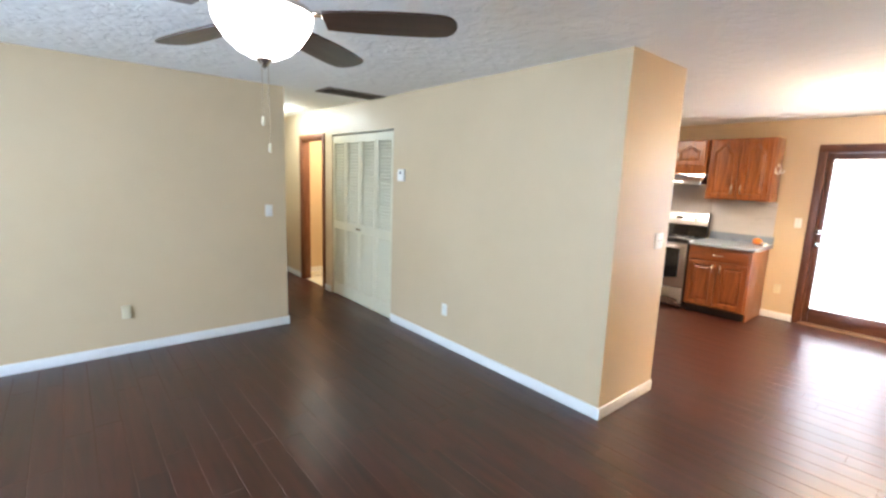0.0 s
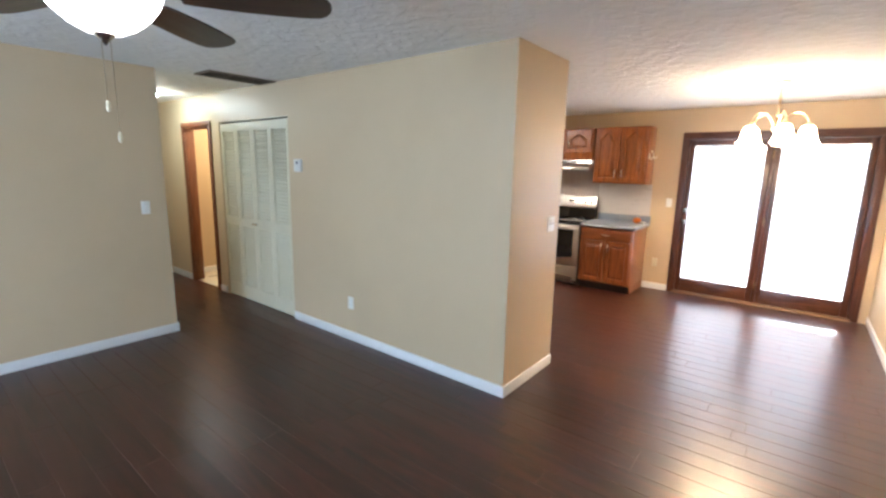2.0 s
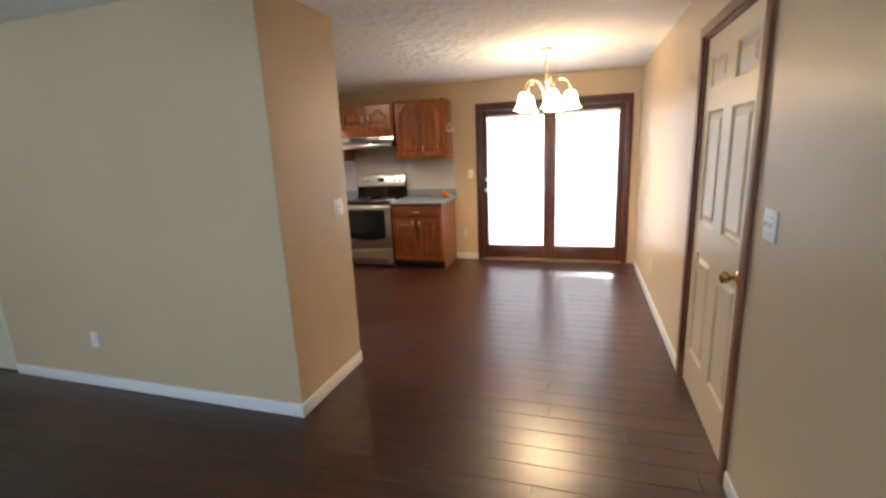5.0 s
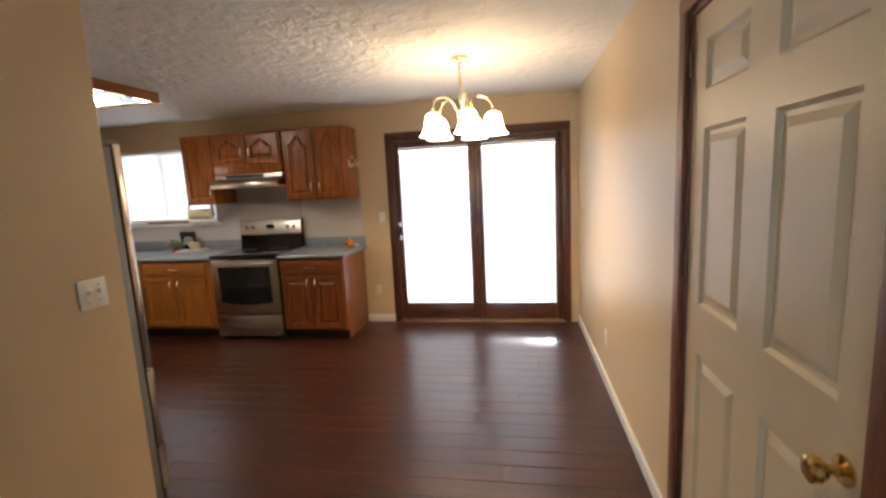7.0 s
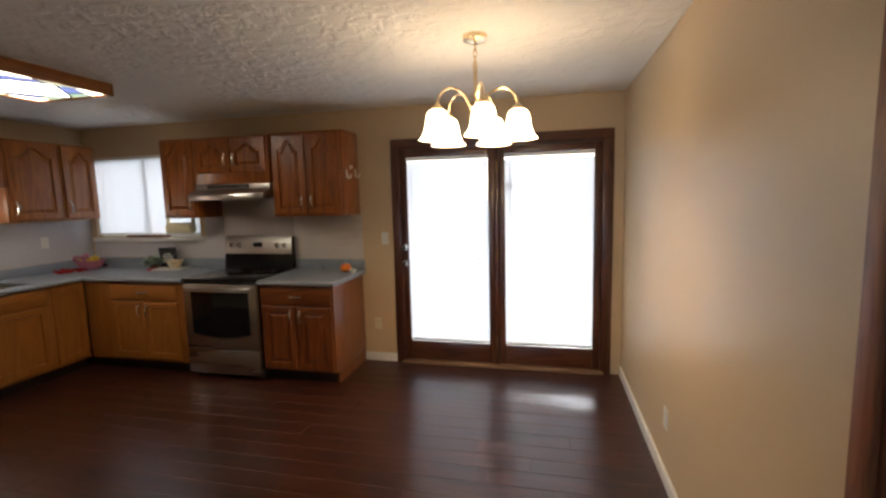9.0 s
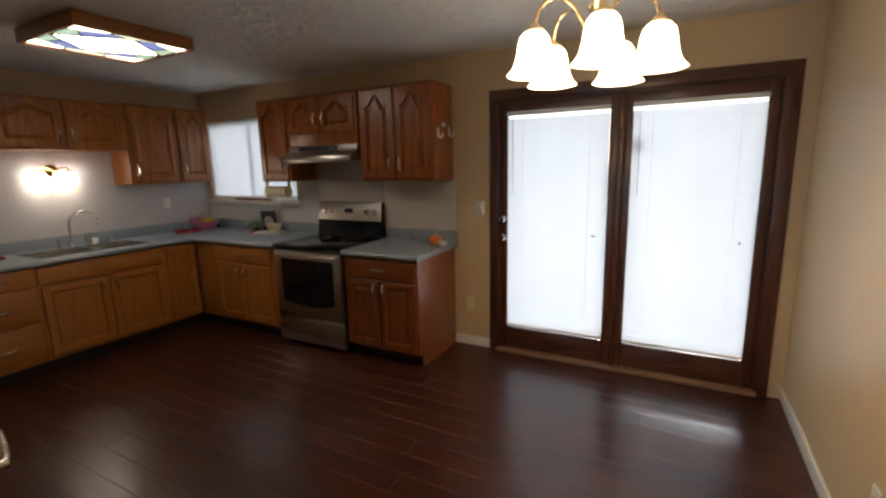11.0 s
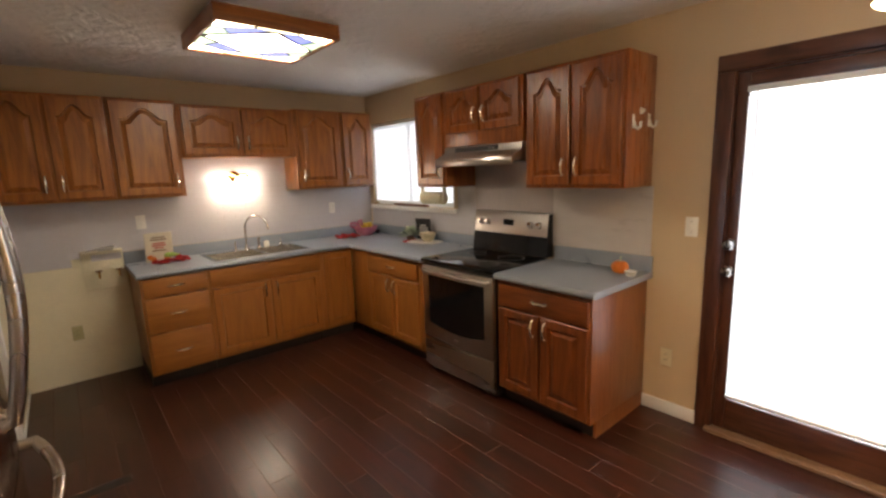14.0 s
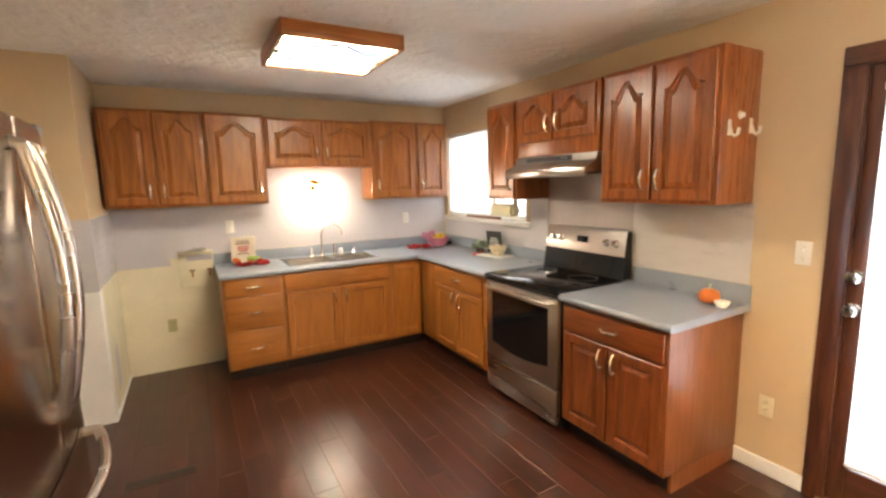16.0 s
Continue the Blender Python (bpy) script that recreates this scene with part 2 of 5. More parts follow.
def ceiling_material():
    m, nt, b = nodes_of("stomped_white_ceiling")
    lump = ramp(nt, grain(nt, 11.0, 3, 0.5, distort=0.3), [(0.42, (0, 0, 0)), (0.60, (1, 1, 1))])
    big = grain(nt, 0.9, 2)
    nt.links.new(ramp(nt, big, [(0.3, (0.83, 0.82, 0.79)), (0.7, (0.87, 0.86, 0.83))]), b.inputs["Base Color"])
    b.inputs["Roughness"].default_value = 0.8
    relief(nt, b, lump, 0.42, 0.013)
    return m


def slat_material():
    m, nt, b = nodes_of("white_blind_slat")
    out = nt.nodes["Material Output"]
    tr, mx = nt.nodes.new("ShaderNodeBsdfTranslucent"), nt.nodes.new("ShaderNodeMixShader")
    b.inputs["Base Color"].default_value, b.inputs["Roughness"].default_value = (0.82, 0.83, 0.85, 1), 0.4
    n = grain(nt, 5.0, 2)
    nt.links.new(ramp(nt, n, [(0.3, (0.84, 0.85, 0.87)), (0.7, (0.90, 0.91, 0.93))]), tr.inputs["Color"])
    mx.inputs["Fac"].default_value = 0.5
    nt.links.new(b.outputs[0], mx.inputs[1])
    nt.links.new(tr.outputs[0], mx.inputs[2])
    nt.links.new(mx.outputs[0], out.inputs["Surface"])
    return m


def glass_material():
    m, nt, b = nodes_of("window_glass")
    b.inputs["Base Color"].default_value = (0.97, 0.99, 0.98, 1)
    b.inputs["Roughness"].default_value, b.inputs["IOR"].default_value = 0.01, 1.45
    b.inputs["Transmission Weight"].default_value = 1.0
    return m


CEIL, SLAT, GLASS = ceiling_material(), slat_material(), glass_material()


# ---- mesh helpers ----
def box(bm, x0, x1, y0, y1, z0, z1):
    vs = [bm.verts.new(p) for p in ((x0, y0, z0), (x1, y0, z0), (x1, y1, z0), (x0, y1, z0), (x0, y0, z1), (x1, y0, z1), (x1, y1, z1), (x0, y1, z1))]
    for f in ((3, 2, 1, 0), (4, 5, 6, 7), (0, 1, 5, 4), (1, 2, 6, 5), (2, 3, 7, 6), (3, 0, 4, 7)):
        bm.faces.new([vs[i] for i in f])
    return bm


def boxes(*dims):
    bm = bmesh.new()
    for d in dims:
        box(bm, *d)
    return bm


def soft(bm, w, n=2):
    bmesh.ops.bevel(bm, geom=list(bm.edges), offset=w, segments=n, affect="EDGES", profile=0.5, clamp_overlap=True)
    return bm


def rbox(x0, x1, y0, y1, z0, z1, w=0.004, n=2):
    return soft(boxes((x0, x1, y0, y1, z0, z1)), w, n)


def sweep(bm, pts, radii, n=10, cap=True):
    """A round bar along points; one radius or one a point."""
    pts = [Vector(p) for p in pts]
    if not isinstance(radii, (list, tuple)):
        radii = [radii] * len(pts)
    rings, side = [], None
    for i, p in enumerate(pts):
        d = (pts[min(i + 1, len(pts) - 1)] - pts[max(i - 1, 0)]).normalized()
        if side is None:
            side = d.orthogonal().normalized()
        side = (side - d * side.dot(d)).normalized()
        up = d.cross(side)
        rings.append([bm.verts.new(p + (side * math.cos(a) + up * math.sin(a)) * radii[i]) for a in (2 * math.pi * k / n for k in range(n))])
    for a, b in zip(rings, rings[1:]):
        for k in range(n):
            bm.faces.new((a[k], a[(k + 1) % n], b[(k + 1) % n], b[k]))
    if cap:
        bm.faces.new(rings[0][::-1])
        bm.faces.new(rings[-1])
    return bm


def bar(pts, radii, n=10):
    return sweep(bmesh.new(), pts, radii, n)


def lathe(profile, n=24, at=(0, 0, 0), bm=None, wave=0.0, waves=6):
    """Turned round the upright axis: profile of (radius, height)."""
    bm = bm or bmesh.new()
    rings = []
    for r, z in profile:
        if r < 1e-6:
            rings.append([bm.verts.new((at[0], at[1], at[2] + z))])
        else:
            rings.append([bm.verts.new((at[0] + r * (1 + wave * math.cos(waves * a)) * math.cos(a), at[1] + r * (1 + wave * math.cos(waves * a)) * math.sin(a), at[2] + z)) for a in (2 * math.pi * k / n for k in range(n))])
    for a, b in zip(rings, rings[1:]):
        for k in range(n):
            q = [a[k % len(a)], a[(k + 1) % len(a)], b[(k + 1) % len(b)], b[k % len(b)]]
            q = list(dict.fromkeys(q))
            if len(q) > 2:
                bm.faces.new(q)
    return bm


def prism(outline, d0, d1, plane="xz"):
    """An outline of (u, v) given thickness from d0 to d1 across its plane."""
    put = {"xz": lambda u, v, d: (u, d, v), "xy": lambda u, v, d: (u, v, d), "yz": lambda u, v, d: (d, u, v)}[plane]
    bm = bmesh.new()
    a = [bm.verts.new(put(u, v, d0)) for u, v in outline]
    b = [bm.verts.new(put(u, v, d1)) for u, v in outline]
    k = len(a)
    bm.faces.new(a)
    bm.faces.new(b[::-1])
    for i in range(k):
        bm.faces.new((a[i], b[i], b[(i + 1) % k], a[(i + 1) % k]))
    return bm


def mesh_of(name, bm, material, angle=38):
    bmesh.ops.recalc_face_normals(bm, faces=list(bm.faces))
    me = bpy.data.meshes.new(name)
    bm.to_mesh(me)
    bm.free()
    for one in material if isinstance(material, (list, tuple)) else (material,):
        me.materials.append(one)
    me.shade_smooth()
    me.set_sharp_from_angle(angle=radians(angle))
    return me


def part(name, bm, material, parent, label="", at=None, angle=38):
    ob = new(name, mesh_of(name, bm, material, angle))
    ob.parent = parent
    if at is not None:
        ob.matrix_basis = at
    return tagged(ob, label)


def again(ob, at, parent=None):
    """Another piece on the same mesh."""
    o = new(ob.name.split(".")[0], ob.data)
    o.parent = parent or ob.parent
    o.matrix_basis = at
    return o


def thing(name, m, label, category, group="", kind=""):
    return tagged(new(name), label, category, group, kind) if m is None else placed(tagged(new(name), label, category, group, kind), m)


def placed(ob, m):
    ob.matrix_basis = m
    return ob


def setting(name, bm, material, label, category):
    return tagged(new(name, mesh_of(name, bm, material)), label, category, kind="structure")


def pierced(u0, u1, z0, z1, holes):
    """Rectangles (u0, u1, z0, z1) that fill a wall round its openings."""
    out, at = [], u0
    for a, b, lo, hi in sorted(holes):
        out.append((at, a, z0, z1))
        if lo > z0:
            out.append((a, b, z0, lo))
        if hi < z1:
            out.append((a, b, hi, z1))
        at = b
    out.append((at, u1, z0, z1))
    return [r for r in out if r[1] - r[0] > 1e-6]


def wall_x(x0, x1, y0, y1, holes=()):
    return boxes(*[(x0, x1, a, b, lo, hi) for a, b, lo, hi in pierced(y0, y1, 0, H, holes)])


def wall_y(y0, y1, x0, x1, holes=()):
    return boxes(*[(a, b, y0, y1, lo, hi) for a, b, lo, hi in pierced(x0, x1, 0, H, holes)])


# ---- setting ----
PATIO = (-0.590, 1.247, 0.0, 2.06)
WIN = (3.46, 4.83, 1.235, 2.115)
CLOSET = (4.085, 5.505, 0.0, 2.09)
HALLDOOR = (5.775, 6.475, 0.0, 2.06)
PANTRY = (2.775, 3.755, 0.0, 2.12)
setting("wall_east", wall_x(XE, XE + 0.13, YS - TH, YN + TH, (PATIO, WIN)), PAINT, "tan painted kitchen wall with patio door and window", "wall")
setting("wall_south", wall_y(YS - TH, YS, XW - TH, XE, (PANTRY,)), PAINT, "long tan painted wall with a panelled door", "wall")
setting("wall_west", wall_x(XW - TH, XW, YS, YL + TH, ((0.9, 3.1, 0.75, 2.05),)), PAINT, "tan painted living room wall with a window opening", "wall")
setting("wall_north_living", wall_y(YL, YL + TH, XW, XL), PAINT, "tan painted living room wall", "wall")
setting("wall_hall", wall_x(XL - TH, XL, YL + TH, YH), PAINT, "tan painted hallway wall", "wall")
setting("wall_hall_end", wall_y(YH, YH + TH, XL - TH, XP + TH), PAINT, "tan painted end wall of the hallway", "wall")
setting("wall_partition", wall_x(XP, XP + TH, YP, YH, (CLOSET, HALLDOOR)), PAINT, "tan painted partition wall with closet and doorway", "wall")
setting("wall_wing", wall_y(YP, YP + TH, XP + TH, XP2), PAINT, "short tan painted wing wall beside the fridge", "wall")
setting("wall_block_south", wall_y(YB, YB + TH, XP + TH, XB), PAINT, "tan painted wall beyond the fridge", "wall")
setting("wall_block_east", wall_x(XB - TH, XB, YB + TH, YN), PAINT, "tan painted wall beside the cabinets", "wall")
setting("wall_sink", wall_y(YN, YN + TH, XB - TH, XE), PAINT, "tan painted kitchen wall behind the sink", "wall")
setting("wall_closet_end", wall_y(5.57, 5.67, XP + TH, 4.4), PAINT, "plain wall between closet and side room", "wall")
setting("wall_closet_back", wall_x(XB - TH, XB, YN + TH, 5.57), PAINT, "plain closet back wall", "wall")
setting("wall_room_north", wall_y(6.85, 6.95, XP + TH, 4.4), PAINT, "tan painted wall of the side room", "wall")
setting("wall_room_east", wall_x(4.4, 4.5, 5.57, 6.95), PAINT, "plain wall of the side room", "wall")
setting("ceiling", boxes((XW - TH, XE + 0.13, YS - TH, YH + TH, H, H + 0.1)), CEIL, "white ceiling with stomped texture", "ceiling")
setting("ground", boxes((-400, 400, -400, 400, -0.40, -0.30)), CONCRETE, "grey ground outside", "ground")


def baseboard(name, runs):
    bm = bmesh.new()
    for x0, x1, y0, y1 in runs:
        box(bm, x0, x1, y0, y1, 0, 0.085)
    soft(bm, 0.004, 2)
    return setting(name, bm, WHITE, "white painted baseboard", "baseboard")


BT = 0.014
baseboard("baseboard_north_living", [(XW, XL + BT, YL - BT, YL)])
baseboard("baseboard_hall", [(XL, XL + BT, YL, YH)])
baseboard("baseboard_partition", [(XP - BT, XP, YP - BT, CLOSET[0] - 0.01)])
baseboard("baseboard_wing", [(XP, XP2, YP - BT, YP)])
baseboard("baseboard_hall_east", [(XP - BT, XP, CLOSET[1] + 0.04, HALLDOOR[0] - 0.065), (XP - BT, XP, HALLDOOR[1] + 0.065, YH)])
baseboard("baseboard_south", [(XW, PANTRY[0] - 0.07, YS, YS + BT), (PANTRY[1] + 0.07, XE, YS, YS + BT)])
baseboard("baseboard_east", [(XE - BT, XE, 1.315, 1.645)])
baseboard("baseboard_room", [(XP + TH, 4.4, 6.85 - BT, 6.85)])
setting("room_floor", boxes((XP + 0.03, 4.4, 5.67, 6.85, 0.0, 0.005)), BATHFLOOR, "pale tiled floor of the side room", "floor")


# ---- doors and windows of the setting ----
def casing(name, m, w, h, cw=0.062, depth=0.018, mat=TRIMWOOD, mat_x=TRIMWOOD_X, jamb=0.11, label="brown stained door casing"):
    """Trim and jamb round an opening w wide and h high; local x across, front to -y."""
    e = thing(name, m, label, "door frame", kind="structure")
    part("side_casing", rbox(-cw, 0.008, -depth, 0, 0, h + 0.0, 0.005), mat, e)
    part("side_casing", rbox(w - 0.008, w + cw, -depth, 0, 0, h + 0.0, 0.005), mat, e)
    part("head_casing", rbox(-cw, w + cw, -depth - 0.002, 0, h, h + cw, 0.005), mat_x, e)
    part("jamb", rbox(0, 0.018, 0.001, jamb, 0, h, 0.002), mat, e)
    part("jamb", rbox(w - 0.018, w, 0.001, jamb, 0, h, 0.002), mat, e)
    part("head_jamb", rbox(0.018, w - 0.018, 0.001, jamb, h - 0.018, h - 0.001, 0.002), mat_x, e)
    return e


def arch_loop(u0, u1, v0, v1, rise, n=15):
    mid, half = (u0 + u1) / 2, (u1 - u0) / 2
    out = [(u0, v0), (u1, v0)]
    for i in range(n):
        s = 1 - 2 * i / (n - 1)
        b = 0.0 if abs(s) > 0.80 else (0.5 * (1 + math.cos(math.pi * s / 0.80))) ** 0.75
        out.append((mid + s * half, v1 - rise + rise * b))
    return out


def loft(loops, fill=True):
    """Faces between loops of equal length: each a list of (u, v) and its depth."""
    bm = bmesh.new()
    rows = [[bm.verts.new((u, d, v)) for u, v in pts] for pts, d in loops]
    for a, b in zip(rows, rows[1:]):
        k = len(a)
        for i in range(k):
            bm.faces.new((a[i], a[(i + 1) % k], b[(i + 1) % k], b[i]))
    if fill:
        bm.faces.new(rows[-1])
    return bm


def rim(w, h, inset, n=15):
    """A rectangle's edge with as many points as arch_loop gives."""
    return [(inset, inset), (w - inset, inset)] + [(w / 2 + (1 - 2 * i / (n - 1)) * (w / 2 - inset), h - inset) for i in range(n)]


def leaf_frame(w, h, t, st, rise):
    top = st * 0.9
    return loft([(rim(w, h, 0), 0), (rim(w, h, 0), -t + 0.005), (rim(w, h, 0.005), -t), (arch_loop(st, w - st, st, h - top, rise), -t), (arch_loop(st + 0.007, w - st - 0.007, st + 0.007, h - top - 0.007, rise), -t + 0.015)], False)


def leaf_panel(w, h, t, st, rise, raised):
    top, a = st * 0.9, st + 0.007
    if not raised:
        return loft([(arch_loop(a, w - a, a, h - top - 0.007, 0), -t + 0.015), (arch_loop(a + 0.004, w - a - 0.004, a + 0.004, h - top - 0.011, 0), -t + 0.009)])
    b, c = a + 0.008, a + 0.034
    return loft([(arch_loop(a, w - a, a, h - top - 0.007, rise), -t + 0.015), (arch_loop(b, w - b, b, h - top - 0.015, rise), -t + 0.015), (arch_loop(c, w - c, c, h - top - 0.041, rise), -t + 0.002)])


def pull(length=0.10, level=False):
    """A bow pull with two rosettes and a swelling in the middle."""
    bm = bmesh.new()
    ax = lambda s, d: (s, d, 0) if level else (0, d, s)
    k = length / 2
    sweep(bm, [ax(-k, 0), ax(-k, -0.012), ax(-k * 0.7, -0.022), ax(-k * 0.35, -0.026), ax(0, -0.030), ax(k * 0.35, -0.026), ax(k * 0.7, -0.022), ax(k, -0.012), ax(k, 0)],
          [0.012, 0.008, 0.006, 0.010, 0.0065, 0.010, 0.006, 0.008, 0.012], 8)
    return bm


PULL_V = mesh_of("handle", pull(0.105), HANDLE)
PULL_H = mesh_of("handle", pull(0.105, True), HANDLE)


def put_pull(parent, x, y, z, level=False):
    o = new("handle", PULL_H if level else PULL_V)
    o.parent = parent
    o.matrix_basis = pose(x, y, z)
    return tagged(o, "satin metal bow handle")


def cabinet(name, m, w, h, d, label, doors=(), drawers=(), style="cathedral", upright=OAK, level=OAK_X, toe=0.0, side=None, group="", well=None, foot=False):
    """Back left bottom corner at m; doors (x0, x1, z0, z1, handle x or None, handle z), drawers (x0, x1, z0, z1, pull)."""
    e = thing(name, m, label, "cabinet", group)
    if well is None:
        part("carcass", rbox(0, w, -d, -0.002, toe, h, 0.003), side or upright, e)
    else:
        part("carcass", boxes((0, w, -d, -0.002, toe, well)), side or upright, e)
        part("front_rail", boxes((0, w, -d, -d + 0.02, well, h)), level, e)
        part("side_panel", boxes((0, 0.018, -d + 0.02, -0.002, well, h)), upright, e)
        part("side_panel", boxes((w - 0.018, w, -d + 0.02, -0.002, well, h)), upright, e)
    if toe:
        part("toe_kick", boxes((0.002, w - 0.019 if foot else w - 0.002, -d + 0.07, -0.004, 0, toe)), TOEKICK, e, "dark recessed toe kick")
        if foot:
            part("side_foot", boxes((w - 0.018, w, -d + 0.065, -0.002, 0, toe)), side or upright, e)
    t = 0.019
    for x0, x1, z0, z1, hx, hz in doors:
        dw, dh = x1 - x0, z1 - z0
        st = min(0.055, dw * 0.2)
        rise = (0.085 if dh > 0.5 else 0.06) * min(1, dw / 0.3) if style == "cathedral" else 0.0
        dr = part("door", leaf_frame(dw, dh, t, st, rise), upright, e, at=pose(x0, -d - 0.001, z0), angle=14)
        part("panel", leaf_panel(dw, dh, t, st, rise, style != "flat"), upright, dr, angle=14)
        if hx is not None:
            put_pull(dr, hx - x0, -t, hz - z0)
    for x0, x1, z0, z1, has in drawers:
        dr = part("drawer_front", soft(boxes((x0, x1, -d - t, -d - 0.001, z0, z1)), 0.005, 2), level, e)
        if has:
            put_pull(dr, (x0 + x1) / 2, -d - t, (z0 + z1) / 2, True)
    return e


# ---- patio door: two stained leaves with blinds ----
def blind(name, m, w, h, pitch, label, rail=0.03):
    """Mini blind: head rail, slats, bottom rail, wand; local x across, front to -y, hung from z = h down to 0."""
    e = thing(name, m, label, "blind")
    part("head_rail", rbox(0, w, -0.022, 0.012, h - rail, h, 0.003), WHITE, e, "white metal head rail")
    part("bottom_rail", rbox(0.002, w - 0.002, -0.016, 0.006, 0, 0.016, 0.003), WHITE, e)
    n = int((h - rail - 0.02) / pitch)
    c, s = math.cos(radians(66)), math.sin(radians(66))
    k = 0.0135
    bm = bmesh.new()
    prof = [(-k, -0.0), (-k * 0.5, 0.0016), (0, 0.0022), (k * 0.5, 0.0016), (k, 0.0)]
    rows = [[bm.verts.new((x, p * c + q * s, q * c - p * s)) for p, q in prof] for x in (0.003, w - 0.003)]
    for i in range(4):
        bm.faces.new((rows[0][i], rows[0][i + 1], rows[1][i + 1], rows[1][i]))
    first = part("slat", bm, SLAT, e, at=pose(0, -0.005, 0.028))
    for i in range(1, n):
        again(first, pose(0, -0.005, 0.028 + i * pitch))
    part("wand", bar([(0.05, -0.026, h - 0.03), (0.052, -0.028, h - 0.62)], 0.0035, 6), SLAT, e, "clear tilt wand")
    if h > 1.2:
        part("tilt_knob", lathe([(0.008, 0), (0.007, 0.008), (0.004, 0.011), (0, 0.012)], 14), NICKEL, e, "small grey tilt knob", pose(w - 0.085, -0.018, h * 0.46, 90))
    for x in (0.13, w - 0.13):
        part("cord", bar([(x, -0.019, h - rail), (x, -0.019, 0.01)], 0.0012, 5), WHITE, e)
    return e


def patio_door():
    e = thing("door_patio", pose(XE, 1.312, 0, 0, 0, -90), "dark stained double patio door with glazed leaves, closed", "door", kind="structure")
    W = 1.967
    part("side_casing", rbox(0, 0.085, -0.022, 0, 0, 2.045, 0.005), STAIN, e)
    part("side_casing", rbox(W - 0.085, W, -0.022, 0, 0, 2.045, 0.005), STAIN, e)
    part("head_casing", rbox(0, W, -0.024, 0, 2.045, 2.13, 0.005), STAIN_X, e)
    part("jamb", boxes((0.066, 0.09, 0.001, 0.13, 0, 2.058)), STAIN, e)
    part("jamb", boxes((W - 0.09, W - 0.066, 0.001, 0.13, 0, 2.058)), STAIN, e)
    part("head_jamb", boxes((0.09, W - 0.09, 0.001, 0.13, 2.035, 2.059)), STAIN_X, e)
    part("threshold", rbox(0.06, W - 0.06, -0.055, 0.12, 0.002, 0.03, 0.008), THRESH, e, "worn wooden threshold strip")
    part("door_stop", boxes((0.09, 0.13, 0.049, 0.064, 0.03, 2.034)), STAIN, e)
    part("door_stop", boxes((W - 0.13, W - 0.09, 0.049, 0.064, 0.03, 2.034)), STAIN, e)
    part("door_stop", boxes((0.13, W - 0.13, 0.049, 0.064, 1.985, 2.034)), STAIN_X, e)
    part("door_stop", boxes((0.13, W - 0.13, 0.049, 0.064, 0.03, 0.07)), STAIN_X, e)
    part("mullion", rbox(0.962, 1.002, -0.012, 0.05, 0.03, 2.035, 0.004), STAIN, e)
    for x0, x1, g0, g1 in ((0.092, 0.961, 0.148, 0.902), (1.003, 1.875, 1.053, 1.812)):
        lf = part("door_leaf", bmesh.new(), STAIN, e)
        bm = boxes((x0, g0, 0.004, 0.048, 0.032, 2.033), (g1, x1, 0.004, 0.048, 0.032, 2.033))
        soft(bm, 0.004, 2)
        lf.data = mesh_of("door_leaf", bm, STAIN)
        part("top_rail", rbox(g0, g1, 0.006, 0.046, 1.962, 2.031, 0.004), STAIN_X, lf)
        part("bottom_rail", rbox(g0, g1, 0.006, 0.046, 0.034, 0.215, 0.004), STAIN_X, lf)
        pn = part("pane", boxes((g0, g1, 0.036, 0.042, 0.215, 1.962)), GLASS, lf)
        pn.visible_shadow = False
    for z in (1.13, 0.98):
        k = part("knob", lathe([(0.030, 0), (0.030, 0.006), (0.012, 0.010), (0.012, 0.030), (0.026, 0.038), (0.030, 0.050), (0.024, 0.062), (0.0, 0.066)], 20), CRYSTAL, e, "bright metal and acrylic door knob", pose(0.115, 0.004, z, 90))
    for z in (0.25, 1.05, 1.85):
        part("hinge", rbox(0.967, 0.997, -0.020, -0.010, z - 0.05, z + 0.05, 0.003), BRONZE, e, "dark bronze hinge")


patio_door()
st = thing("glass_sticker", pose(XE, 1.312, 0, 0, 0, -90), "small grey sticker on the patio door glass", "sticker")
part("label", boxes((1.075, 1.125, 0.034, 0.0358, 1.64, 1.71)), GREY, st)
blind("window_blind", pose(XE, 1.166, 0.236, 0, 0, -90), 0.758, 1.722, 0.0212, "white closed mini blind on the patio door leaf")
blind("window_blind", pose(XE, 0.261, 0.236, 0, 0, -90), 0.765, 1.722, 0.0212, "white closed mini blind on the fixed patio leaf")


# ---- kitchen window ----
def kitchen_window():
    y0, y1, z0, z1 = WIN
    w, h = y1 - y0, z1 - z0
    e = thing("window_kitchen", pose(XE, y1, z0, 0, 0, -90), "white framed kitchen window behind a blind", "window", kind="structure")
    part("window_frame", soft(boxes((0, 0.04, 0.06, 0.11, 0, h), (w - 0.04, w, 0.06, 0.11, 0, h), (0.04, w - 0.04, 0.06, 0.11, 0, 0.04), (0.04, w - 0.04, 0.06, 0.11, h - 0.04, h), (w / 2 - 0.02, w / 2 + 0.02, 0.062, 0.108, 0.04, h - 0.04)), 0.003), WHITE, e)
    part("window_sill", rbox(-0.03, w + 0.06, -0.035, 0.06, -0.045, -0.002, 0.006), WHITE, e, "white painted sill")
    for a, b in ((0.04, w / 2 - 0.02), (w / 2 + 0.02, w - 0.04)):
        p = part("pane", boxes((a, b, 0.082, 0.088, 0.04, h - 0.04)), GLASS, e)
        p.visible_shadow = False
    part("sill_strip", rbox(0.42, 0.98, -0.02, 0.02, 0.0, 0.022, 0.004), TRIMWOOD_X, e, "brown wooden strip lying on the sill")


